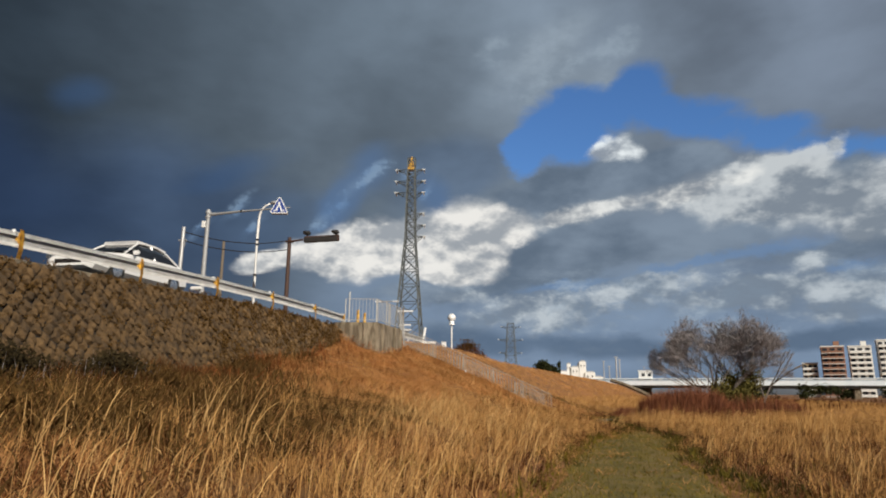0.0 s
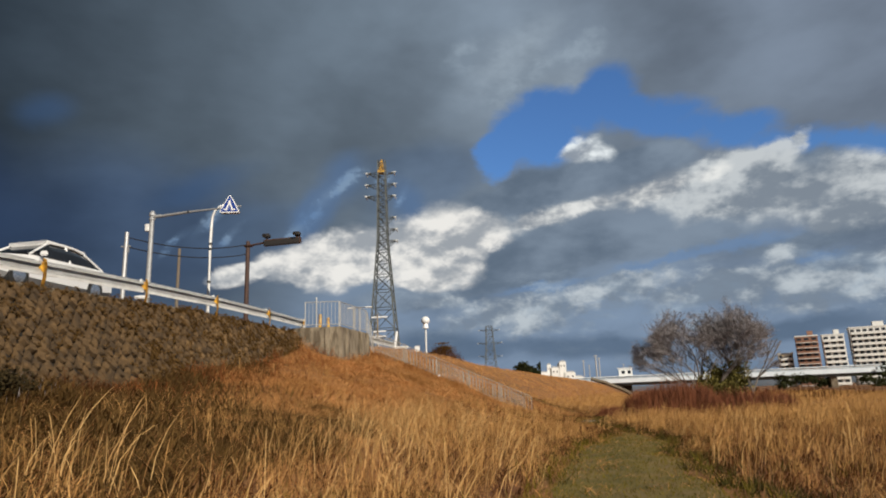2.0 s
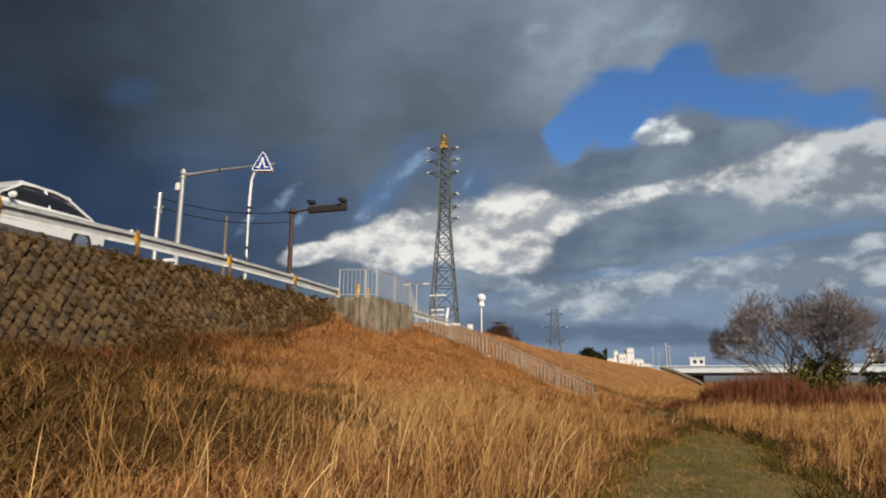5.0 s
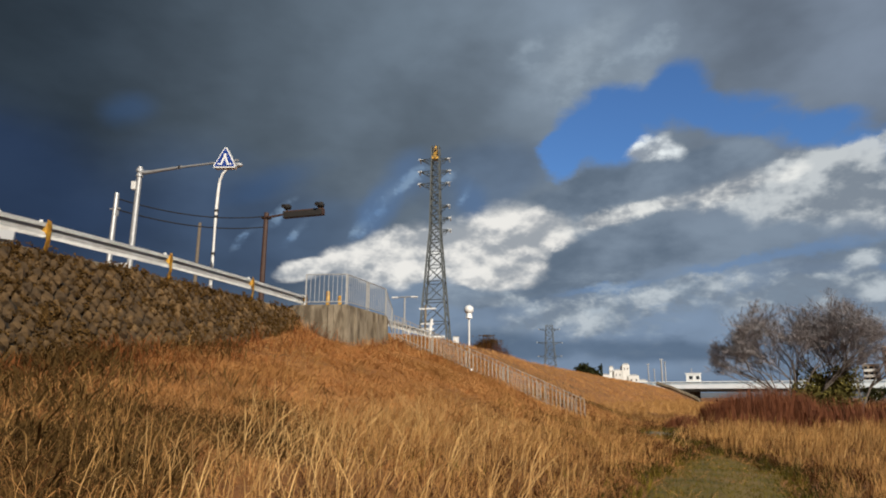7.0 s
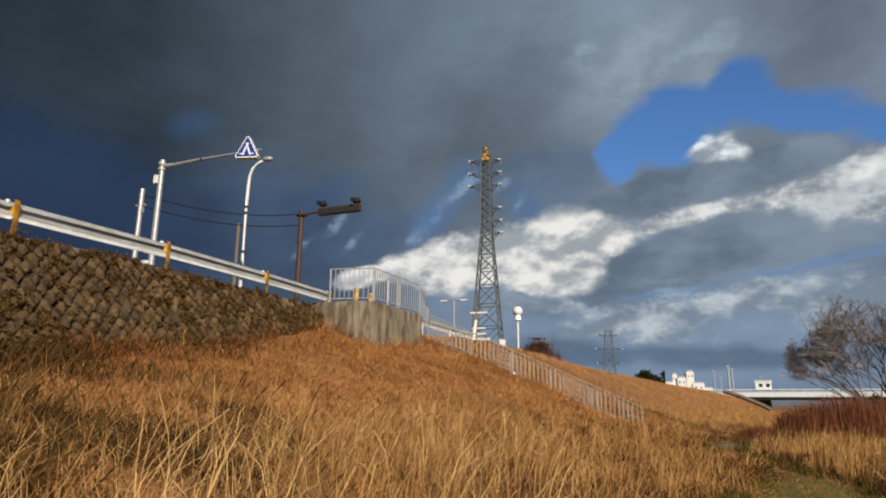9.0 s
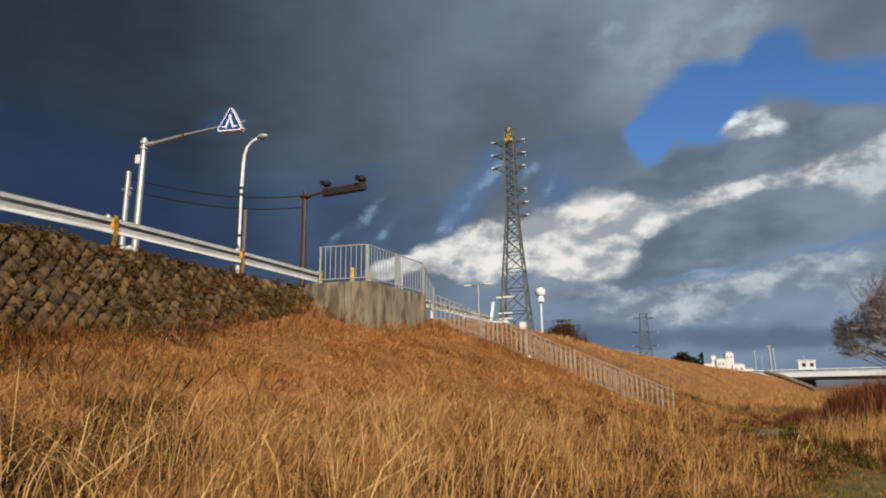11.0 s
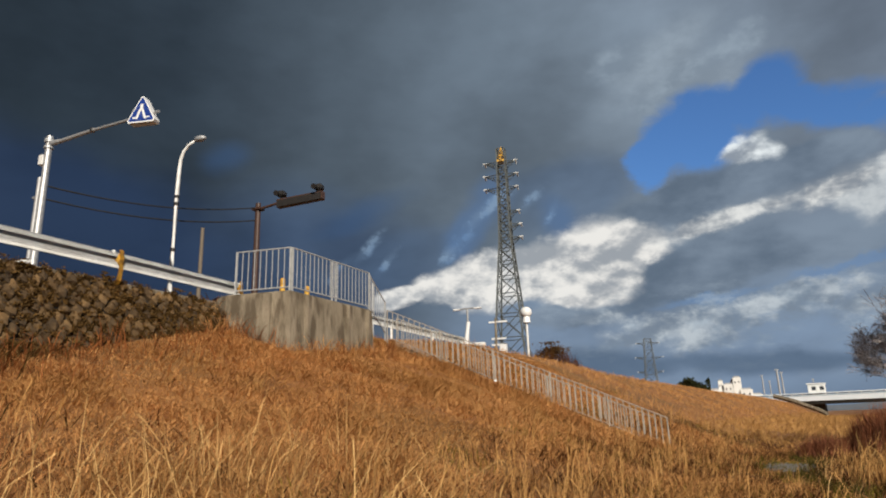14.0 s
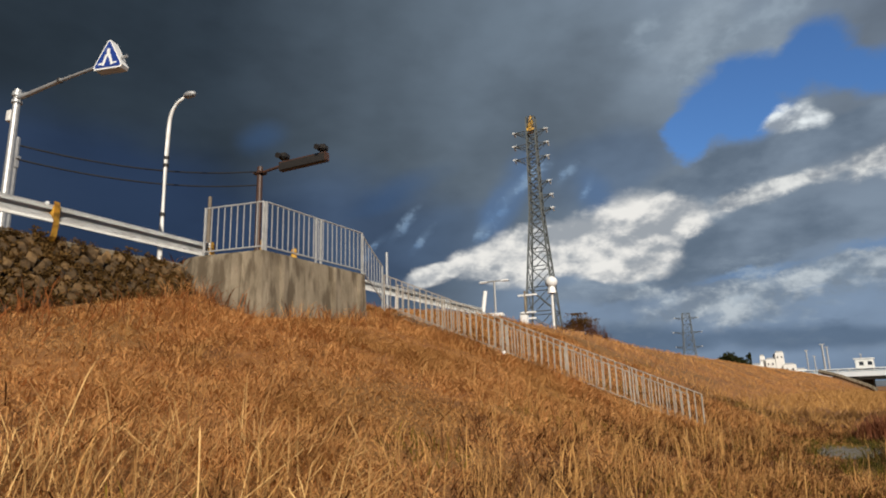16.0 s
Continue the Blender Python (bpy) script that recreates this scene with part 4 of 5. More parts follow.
# ---- far things ----
bm = BM()
rows = []
for a in np.arange(-70, 71, 1.0):
    d, az = 3200.0, radians(a)
    h = 20 + 55 * max(0, noise.noise(Vector((a * 0.07, 2.2, 0)))) + 18 * noise.noise(Vector((a * 0.25, 5.2, 0)))
    rows.append([(d * math.sin(az), d * math.cos(az), -5), (d * math.sin(az), d * math.cos(az), max(8, h)), ((d + 400) * math.sin(az), (d + 400) * math.cos(az), -5)])
sheet(bm, rows)
tagged(part("backdrop", bm, M["hill"], smooth=True), "low wooded hills on the horizon", "hills", kind="structure")

# the bridge over the river
bridge = thing("road_bridge", "pale blue steel girder road bridge over the river", "bridge")
A, B = Vector((16.0, 262.0, 0)), Vector((150.0, 224.0, 0))
along = (B - A).normalized()
turn = math.degrees(math.atan2(along.y, along.x))
L = (B - A).length
mid = (A + B) / 2
# the lowest slab is near-black to paint the shade beneath the girder
for name, z, h, w, mat in (("girder", 5.25, 1.5, 9.8, "bridge_white"), ("deck", 6.18, 0.34, 10.0, "bridge_steel"), ("parapet", 6.85, 0.3, 9.9, "bridge_white"), ("underside", 4.0, 0.98, 9.4, "mortar")):
    bm = BM()
    block(bm, (mid.x, mid.y, z), (L, w, h), turn, 0.05)
    part(name, bm, M[mat], bridge)
for i in range(45):
    p = A.lerp(B, i / 44)
    bm = BM()
    block(bm, (p.x + along.y * 4.9, p.y - along.x * 4.9, 6.5), (0.25, 0.25, 0.7), turn)
    part("railing_post", bm, M["white_steel"], bridge)
for k in (0.12, 0.37, 0.62, 0.87):
    p = A.lerp(B, k)
    bm = BM()
    block(bm, (p.x, p.y, 1.6), (2.2, 8.0, 4.4), turn, 0.3)
    part("pier", bm, M["concrete"], bridge)
# ramp wall where the bridge meets the bank
ramp_wall = thing("ramp_wall", "low pale concrete edge wall where the bank meets the bridge", "wall", kind="structure")
bm = BM()
tube(bm, [(17.5, 205, 5.4), (21.5, 203, 4.0), (26.5, 201, 1.6), (28, 200, 0.6)], 0.6, 6)
part("edge", bm, M["concrete"], ramp_wall)


def flats(name, label, x, y, w, d, floors, wall_mat, turn=0.0, storey=2.9, bays=4, rail_mat="white_wall", z0=0.0, tower=True):
    """An apartment house: wall, roof slab, a balcony a storey, windows a bay."""
    h = thing(name, label, "building", (x, y, z0), turn=turn)
    H = floors * storey + 1
    bm = BM()
    block(bm, (0, 0, H / 2), (w, d, H), 0, 0.05)
    part("wall", bm, M[wall_mat], h)
    bm = BM()
    block(bm, (0, 0, H + 0.3), (w + 0.5, d + 0.5, 0.6), 0, 0.05)
    roof = part("roof", bm, M[rail_mat], h)
    if tower:
        bm = BM()
        block(bm, (w * 0.2, 0, H + 1.9), (w * 0.25, d * 0.4, 2.6), 0, 0.05)
        part("roof_hut", bm, M[wall_mat], roof)
    win = BM()
    block(win, (0, 0, 0), (w / bays * 0.62, 0.3, storey * 0.62))
    win = mesh_of("window", win, M["window"])
    bal = BM()
    block(bal, (0, 0, 0), (w * 0.94, 1.4, storey * 0.40), 0, 0.03)
    bal = mesh_of("balcony", bal, M[rail_mat if wall_mat != "brick_wall" else "brick_wall"])
    slab = BM()
    block(slab, (0, 0, 0), (w * 0.97, 1.6, 0.25))
    slab = mesh_of("floor_slab", slab, M["white_wall"])
    for f in range(floors):
        for mesh, n, zz, yy in ((bal, "balcony", 0.75, -0.8), (slab, "floor_slab", 0.15, -0.8)):
            o = new(n, mesh)
            o.parent, o.location = h, (0, -d / 2 + yy, f * storey + zz + 0.4)
        for b in range(bays):
            o = new("window", win)
            o.parent, o.location = h, ((b + 0.5) / bays * w - w / 2, -d / 2 - 0.02, f * storey + storey * 0.58 + 0.6)
        o = new("window", win)
        o.parent, o.location, o.rotation_euler = h, (-w / 2 - 0.02, 0, f * storey + storey * 0.58 + 0.6), (0, 0, radians(90))
    return h


flats("apartment_building", "brown tiled apartment building with balconies", 153.0, 391, 11.0, 12, 9, "brick_wall", -20, bays=3)
flats("apartment_building", "white apartment building beside the brown one", 166.2, 389.5, 10.5, 12, 9, "white_wall", -20, bays=3, rail_mat="white_wall")
flats("apartment_building", "tall white apartment building with open galleries", 183, 383, 20, 12, 10, "white_wall", -20, bays=7)
flats("apartment_building", "low cream apartment building", 143.4, 398, 7.5, 10, 6, "cream_wall", -20, bays=3, tower=False)
flats("apartment_building", "white apartment slab further down the river", 210, 372, 26, 12, 9, "white_wall", -25, bays=8)

# white cluster beyond the crest
hall = thing("white_hall", "cluster of small white buildings with stepped roofs", "building", (14, 400, 0))
for x, w, h, d in ((-8, 7, 14.0, 8), (-0.5, 4.5, 16.5, 7), (4.0, 4.0, 19.8, 6), (8, 6, 13.5, 8), (-4.0, 2.4, 18.5, 4), (12.5, 6, 10.8, 6), (1.8, 1.6, 18.4, 3)):
    bm = BM()
    block(bm, (x, 0, h / 2), (w, d, h), 0, 0.1)
    wl = part("wing", bm, M["white_wall"], hall)
    bm = BM()
    block(bm, (x, 0, h + 0.3), (w * 0.75, d * 0.8, 1.0), 0, 0.2)
    part("roof", bm, M["zinc_grey"], wl)
    for k in range(2):
        bm = BM()
        block(bm, (x + (k - 0.5) * w * 0.45, -d / 2 - 0.05, h - 2.4), (w * 0.13, 0.2, 0.9))
        part("window", bm, M["window"], wl)
cabin = thing("white_cabin", "small white cabin standing at the bridge", "cabin", (35.4, 262, 0))
bm = BM()
block(bm, (0, 0, 7.6), (4.6, 4, 4.6), -16, 0.1)
wl = part("wall", bm, M["white_wall"], cabin)
bm = BM()
block(bm, (0, 0, 10.0), (5.2, 4.6, 0.35), -16, 0.05)
part("roof", bm, M["white_steel"], cabin)
for dx in (-1.1, 1.1):
    bm = BM()
    block(bm, (dx, -2.02 - dx * 0.28, 8.5), (1.2, 0.15, 1.2), -16)
    part("window", bm, M["window"], wl)
bm = BM()
block(bm, (0, 0, 2.7), (3.6, 3, 5.4), -16, 0.1)
part("footing", bm, M["concrete"], cabin)
for x, y, h, r in ((22.7, 299, 15.3, 0.22), (28.1, 298.7, 17.2, 0.32), (29.6, 300, 16.2, 0.25), (26.0, 310, 13.5, 0.2), (40.0, 300, 13.0, 0.15)):
    s = thing("mast", "thin pale mast beyond the bank", "mast", group="masts beyond the bank")
    bm = BM()
    rod(bm, (x, y, 0), (x, y, h), r * 1.3, r, 8)
    part("pole", bm, M["zinc_grey"], s)
    bm = BM()
    block(bm, (x, y, h), (r * 5, r * 2, 0.3))
    part("head", bm, M["zinc_grey"], s)

# a parked white saloon on the road
car = thing("car", "white saloon car standing on the road behind the guard rail", "car", (-13.3, 18.2, ROAD - 0.06), turn=-2)


def loft(stations, n=5):
    """Hull through cross-sections: y, half width, z low, z high, inset of the top edge."""
    bm = BM()
    rings = []
    for y, w, z0, z1, inset in stations:
        r = [(-w * 0.86, z0), (-w, z0 + 0.12), (-w, z0 + (z1 - z0) * 0.62), (-w + inset, z1), (w - inset, z1), (w, z0 + (z1 - z0) * 0.62), (w, z0 + 0.12), (w * 0.86, z0)]
        rings.append([bm.verts.new((x, y, z)) for x, z in r])
    for a, b in zip(rings, rings[1:]):
        for i in range(8):
            bm.faces.new((a[i], a[(i + 1) % 8], b[(i + 1) % 8], b[i]))
    bm.faces.new(rings[0])
    bm.faces.new(rings[-1][::-1])
    return bm


part("body", loft([(-2.33, 0.62, 0.32, 0.58, 0.1), (-2.2, 0.80, 0.24, 0.70, 0.12), (-1.7, 0.87, 0.20, 0.80, 0.12), (-0.9, 0.88, 0.18, 0.92, 0.1), (0.6, 0.88, 0.18, 0.95, 0.08), (1.6, 0.87, 0.2, 0.98, 0.1), (2.15, 0.82, 0.26, 0.94, 0.12), (2.33, 0.66, 0.34, 0.80, 0.1)]), M["car_white"], car, smooth=False)
part("cabin_glass", loft([(-1.05, 0.74, 0.88, 0.93, 0.02), (-0.25, 0.76, 0.86, 1.38, 0.20), (0.55, 0.76, 0.86, 1.42, 0.20), (1.15, 0.75, 0.88, 1.34, 0.20), (1.85, 0.70, 0.92, 0.99, 0.02)]), M["car_glass"], car)
part("roof", loft([(-0.28, 0.58, 1.36, 1.40, 0.04), (0.1, 0.60, 1.36, 1.45, 0.06), (0.7, 0.60, 1.36, 1.455, 0.06), (1.2, 0.57, 1.32, 1.38, 0.04)]), M["car_white"], car)
for sx in (-1, 1):
    for y0, y1 in (((-1.0, 0.74, 0.93), (-0.26, 0.58, 1.38)), ((0.42, 0.755, 0.93), (0.40, 0.58, 1.41)), ((1.82, 0.70, 0.97), (1.18, 0.57, 1.35))):
        bm = BM()
        rod(bm, (sx * (y0[1] + 0.012), y0[0], y0[2]), (sx * (y1[1] + 0.012), y1[0], y1[2]), 0.035, n=6)
        part("pillar", bm, M["car_white"], car)
    bm = BM()
    block(bm, (sx * 0.96, -0.75, 0.98), (0.2, 0.1, 0.13), 0, 0.03)
    part("mirror", bm, M["car_white"], car)
    bm = BM()
    block(bm, (sx * 0.62, -2.24, 0.60), (0.34, 0.12, 0.14), 0, 0.03)
    part("headlight", bm, M["chrome"], car)
    bm = BM()
    block(bm, (sx * 0.66, 2.24, 0.78), (0.28, 0.1, 0.15), 0, 0.03)
    part("tail_light", bm, M["red_glass"], car)
    for y in (-1.4, 1.35):
        bm = BM()
        rod(bm, (sx * 0.70, y, 0.31), (sx * 0.895, y, 0.31), 0.31, n=20)
        tyre = part("wheel", bm, M["rubber"], car)
        bm = BM()
        rod(bm, (sx * 0.89, y, 0.31), (sx * 0.905, y, 0.31), 0.20, n=14)
        part("rim", bm, M["chrome"], tyre)
bm = BM()
block(bm, (0, -2.31, 0.45), (0.9, 0.06, 0.16), 0, 0.02)
part("grille", bm, M["dark"], car)

# ---- trees and bushes ----


def bare_tree(name, label, x, y, height, reach, seed, stems=3, depth=6, rise=0.42, spread=0.62):
    rnd = random.Random(seed)
    t = thing(name, label, "tree", (x, y, land(x, y) - 0.1))
    trunk, crown = BM(), []

    def grow(p, d, length, r, level):
        bend = Vector((rnd.uniform(-1, 1), rnd.uniform(-1, 1), rnd.uniform(-0.5, 0.6))) * 0.22
        q = p + d * length * 0.5
        d2 = (d + bend).normalized()
        e = q + d2 * length * 0.5
        dome = (e.x ** 2 + e.y ** 2) / reach ** 2 + ((e.z - rise * height) / ((1.0 - rise) * height)) ** 2
        if level > 2 and dome > rnd.uniform(0.9, 1.12):
            return
        if level < 3:
            rod(trunk, p, q, r, r * 0.85, 7, False)
            rod(trunk, q, e, r * 0.85, r * 0.66, 7, False)
        else:
            crown.append((p, q, r, r * 0.8))
            crown.append((q, e, r * 0.8, r * 0.6))
        if level >= 4:
            for k in range(4):
                a = q.lerp(e, rnd.random())
                w = (d2 + Vector((rnd.uniform(-1, 1), rnd.uniform(-1, 1), rnd.uniform(-0.6, 0.7)))).normalized()
                crown.append((a, a + w * length * rnd.uniform(0.5, 1.0), r * 0.4, r * 0.25))
        if level >= depth:
            return
        for k in range(rnd.choice((2, 3, 3)) if level else 4):
            ax = Vector((rnd.uniform(-1, 1), rnd.uniform(-1, 1), rnd.uniform(-0.35, 0.5)))
            nd = (d2 + ax * (0.62 if level < 2 else 0.75)).normalized()
            nd.z = max(nd.z, -0.2)
            nd.normalize()
            start = e if k < 2 else q.lerp(e, rnd.random())
            grow(start, nd, length * rnd.uniform(0.62, 0.84), r * rnd.uniform(0.55, 0.66), level + 1)

    for i in range(stems):
        a = 6.283 * i / stems + rnd.uniform(-0.4, 0.4)
        d = Vector((math.cos(a) * spread, math.sin(a) * spread, 1)).normalized()
        grow(Vector((0.3 * math.cos(a), 0.3 * math.sin(a), 0)), d, height * rnd.uniform(0.27, 0.33), height * 0.0100, 0)
    part("trunk", trunk, M["bark"], t)
    v, f = [], []
    for p, q, r0, r1 in crown:
        r0, r1 = max(r0, 0.0055), max(r1, 0.004)
        d = (q - p).normalized()
        s = d.orthogonal().normalized()
        u = d.cross(s)
        b = len(v)
        for c, r in ((p, r0), (q, r1)):
            for k in range(3):
                v.append(c + (s * math.cos(2.094 * k) + u * math.sin(2.094 * k)) * r)
        for k in range(3):
            f.append((b + k, b + (k + 1) % 3, b + 3 + (k + 1) % 3, b + 3 + k))
    me = bpy.data.meshes.new("crown")
    me.from_pydata(v, [], f)
    me.materials.append(M["twig"])
    o = new("crown", me)
    o.parent = t
    return t


def thicket(n, centre, size, height, width, seed, droop=0.5):
    """Verts and faces of many thin upright stalks in a mound."""
    g = np.random.default_rng(seed)
    v, f = [], []
    while len(f) < n:
        u, w = g.uniform(-1, 1), g.uniform(-1, 1)
        if u * u + w * w > 1:
            continue
        x, y = centre[0] + u * size[0], centre[1] + w * size[1]
        z = land(x, y)
        top = height * math.sqrt(max(0.05, 1 - 0.8 * (u * u + w * w))) * g.uniform(0.55, 1.05)
        a, lean = g.uniform(0, 6.28), g.uniform(0, droop)
        dx, dy = math.cos(a) * lean, math.sin(a) * lean
        sx, sy = math.cos(a + 1.57) * width, math.sin(a + 1.57) * width
        b = len(v)
        z1 = z + top * g.uniform(0.2, 0.55)
        v += [(x - sx, y - sy, z), (x + sx, y + sy, z), (x + dx * 0.4 + sx, y + dy * 0.4 + sy, z1), (x + dx * 0.4 - sx, y + dy * 0.4 - sy, z1), (x + dx * top, y + dy * top, z + top)]
        f += [(b, b + 1, b + 2, b + 3), (b + 3, b + 2, b + 4)]
    return v, f


def leaves(n, centre, size, leaf, seed):
    """A loose crown of small leaves in clumps."""
    g = np.random.default_rng(seed)
    v, f = [], []
    clumps = [g.normal(0, 0.42, 3) for _ in range(max(6, n // 160))]
    for i in range(n):
        c = clumps[g.integers(len(clumps))] + g.normal(0, 0.17, 3)
        p = np.array(centre) + np.clip(c, -1.1, 1.1) * np.array(size)
        d, e = g.normal(0, 1, 3), g.normal(0, 1, 3)
        d, e = d / np.linalg.norm(d) * leaf, e / np.linalg.norm(e) * leaf * 0.5
        b = len(v)
        v += [tuple(p - d), tuple(p + e), tuple(p + d), tuple(p - e)]
        f.append((b, b + 1, b + 2, b + 3))
    return v, f


def stuff_mesh(name, v, f, mat, parent=None):
    me = bpy.data.meshes.new(name)
    me.from_pydata(v, [], f)
    me.materials.append(mat)
    o = new(name, me)
    o.parent = parent
    return o


bare_tree("bare_tree", "leafless grey tree with a wide fine-twigged crown", 11.0, 46.5, 7.3, 4.5, 4, 6, 7, 0.36, 0.55)
bare_tree("bare_tree", "leafless grey tree with upright limbs beside a thicket", 13.3, 47.0, 7.2, 2.6, 11, 4, 6, 0.45, 0.25)

for words, clumps in (("dense dark red-brown leafless thicket in the meadow", ((6.3, 41.7, 1.3, 1.4, 1.8), (7.7, 42.0, 1.7, 1.8, 2.2), (9.1, 42.3, 1.5, 1.6, 2.1))),
                      ("dark red-brown thicket at the foot of the bare tree", ((12.0, 44.6, 1.5, 1.4, 1.8), (14.0, 45.0, 1.8, 1.4, 1.7)))):
    s = thing("red_thicket", words, "bush", (0, 0, 0))
    for i, (cx, cy, rx, ry, h) in enumerate(clumps):
        v, f = thicket(7000 if cx < 11 else 2400, (cx, cy), (rx, ry), h, 0.015, 21 + i + int(cx), 0.4)
        stuff_mesh("stem_clump", v, f, M["red_twig"], s)
s = thing("dark_bush", "low dark brown bush beside the path", "bush", (0, 0, 0))
v, f = thicket(3600, (4.5, 41.6), (0.95, 0.7), 0.85, 0.015, 23, 0.8)
stuff_mesh("stem_mass", v, f, M["red_twig"], s)
for cx, cy, rx, ry, hz, sd in ((-9.85, 13.6, 0.6, 1.5, 0.42, 71), (-10.0, 10.4, 0.7, 1.5, 0.5, 72)):
    s = thing("dark_shrub", "near-black brown-leaved shrub at the foot of the stone wall", "bush", (0, 0, 0), "shrubs at the wall")
    v, f = leaves(2400, (cx, cy, land(cx, cy) + hz * 0.8), (rx, ry, hz), 0.055, sd)
    stuff_mesh("foliage", v, f, M["dark_leaf"], s)
    v, f = thicket(160, (cx, cy), (rx, ry), hz * 1.7, 0.009, sd, 0.8)
    stuff_mesh("branch_tangle", v, f, M["twig"], s)
s = thing("green_bush", "olive green bush growing under the bare tree", "bush", (0, 0, 0))
v, f = leaves(3400, (12.2, 45.6, 1.9), (1.9, 1.0, 1.35), 0.12, 31)
stuff_mesh("foliage", v, f, M["olive"], s)
s = thing("brown_shrub", "brown leafless shrub on the crest of the bank", "bush", (0, 0, 0))
v, f = thicket(900, (-7.2, 56.4), (1.7, 0.8), 1.35, 0.010, 24, 0.7)
stuff_mesh("stem_mass", v, f, M["weed"], s)
v, f = leaves(1500, (-7.2, 56.4, 5.35), (1.6, 0.8, 0.55), 0.07, 34)
stuff_mesh("dry_leaf_mass", v, f, M["bramble"], s)
s = thing("evergreen_tree", "dark green round-crowned trees beyond the crest", "tree", (0, 0, 0))
v, f = leaves(2600, (-2.5, 301, 12.5), (5.5, 4, 4.2), 0.6, 32)
stuff_mesh("crown", v, f, M["evergreen"], s)
bm = BM()
rod(bm, (-2.5, 301, 0), (-2.5, 301, 11), 0.5, 0.25, 8)
part("trunk", bm, M["bark"], s)
v, f = [], []
for k in range(26):
    x = 58 + k * 7.5
    a, b = leaves(420, (x, 236 - (x - 60) * 0.32 + (k % 3) * 6, 2.4), (5.2, 4, 3.0 + (k * 7 % 5) * 0.3), 0.55, 40 + k)
    n = len(v)
    v += a
    f += [tuple(i + n for i in q) for q in b]
tagged(stuff_mesh("riverside_scrub", v, f, M["evergreen"]), "dark scrub along the river under the bridge", "bushes", kind="stuff")
v, f = [], []
for k in range(30):
    x = 24 + (k * 37 % 60)
    y = 70 + (k * 53 % 90)
    a, b = thicket(240, (x, y), (6, 2.0), 1.5, 0.03, 60 + k)
    n = len(v)
    v += a
    f += [tuple(i + n for i in q) for q in b]
tagged(stuff_mesh("meadow_scrub", v, f, M["weed"]), "brown scrub scattered over the far meadow", "bushes", kind="stuff")

s = thing("litter", "white plastic bag caught in the grass by the steps", "litter", (0, 0, 0))
bm = BM()
ball(bm, (-4.75, 36.3, land(-4.75, 36.3) + 0.33), 0.065, 0.7, 10, 7)
for w in bm.verts:
    w.co += Vector((lump(w.co.x * 9, w.co.z * 9, 1), lump(w.co.y * 9, w.co.z * 9, 1), lump(w.co.x * 7, w.co.y * 7, 1))) * 0.05
part("bag", bm, M["plastic"], s)

# ---- grass ----
LANDX, LANDY = np.arange(-40, 80.1, 0.5), np.arange(-6, 220.1, 0.5)
LANDZ = np.array([[land(x, y) for x in LANDX] for y in LANDY])


def land_np(x, y):
    """Height of the ground for arrays."""
    i = np.clip((x + 40) / 0.5, 0, len(LANDX) - 1.001)
    j = np.clip((y + 6) / 0.5, 0, len(LANDY) - 1.001)
    a, b = i.astype(int), j.astype(int)
    u, v = i - a, j - b
    return (LANDZ[b, a] * (1 - u) + LANDZ[b, a + 1] * u) * (1 - v) + (LANDZ[b + 1, a] * (1 - u) + LANDZ[b + 1, a + 1] * u) * v


def wave(x, y, s, k):
    """Cheap smooth variation over the meadow, 0 to 1."""
    return 0.5 + 0.25 * (np.sin(x * s + 1.3 * k + 1.7 * np.sin(y * s * 0.7 + k)) + np.sin(y * s * 1.2 - 0.7 * k + 1.4 * np.sin(x * s * 0.9 + 2 * k)))


def blades(name, x, y, height, width, lean, wind, mat, label, g, rings=(0.0, 0.62), droop=0.0):
    """One joined sheet of bent, tapering blades; droop: how far the tips hang over."""
    n, k = len(x), len(rings)
    z = land_np(x, y) - 0.02
    a = g.uniform(0, 2 * np.pi, n)
    dx, dy = np.cos(a) * lean + wind[0], np.sin(a) * lean + wind[1]
    bend = np.sqrt(dx * dx + dy * dy)
    sag = np.clip(0.30 * bend, 0, 0.62) + droop * g.uniform(0, 1, n) ** 2
    t = g.uniform(0, np.pi, n)
    sx, sy = np.cos(t) * width, np.sin(t) * width
    co = np.empty((n, 2 * k + 1, 3), np.float32)

    def at(s):
        return x + dx * height * s ** 1.7, y + dy * height * s ** 1.7, z + height * (s - sag * s ** 3)

    for i, s in enumerate(rings):
        px, py, pz = at(s)
        w = (1 - 0.35 * s) * (g.choice((0.5, 0.8, 1.5), n) if s > 0.7 else 1.0)
        co[:, 2 * i] = np.stack([px - sx * w, py - sy * w, pz], 1)
        co[:, 2 * i + 1] = np.stack([px + sx * w, py + sy * w, pz], 1)
    co[:, 2 * k] = np.stack(at(1.0), 1)
    pattern = []
    for i in range(k - 1):
        pattern += [2 * i, 2 * i + 1, 2 * i + 3, 2 * i, 2 * i + 3, 2 * i + 2]
    pattern += [2 * k - 2, 2 * k - 1, 2 * k]
    tri = ((np.arange(n) * (2 * k + 1))[:, None] + np.array(pattern)[None]).ravel()
    me = bpy.data.meshes.new(name)
    me.vertices.add(n * (2 * k + 1))
    me.vertices.foreach_set("co", co.ravel())
    me.loops.add(len(tri))
    me.loops.foreach_set("vertex_index", tri.astype(np.int32))
    me.polygons.add(len(tri) // 3)
    me.polygons.foreach_set("loop_start", np.arange(0, len(tri), 3, dtype=np.int32))
    me.update(calc_edges=True)
    me.materials.append(mat)
    return tagged(new(name, me), label, "grass", kind="stuff")


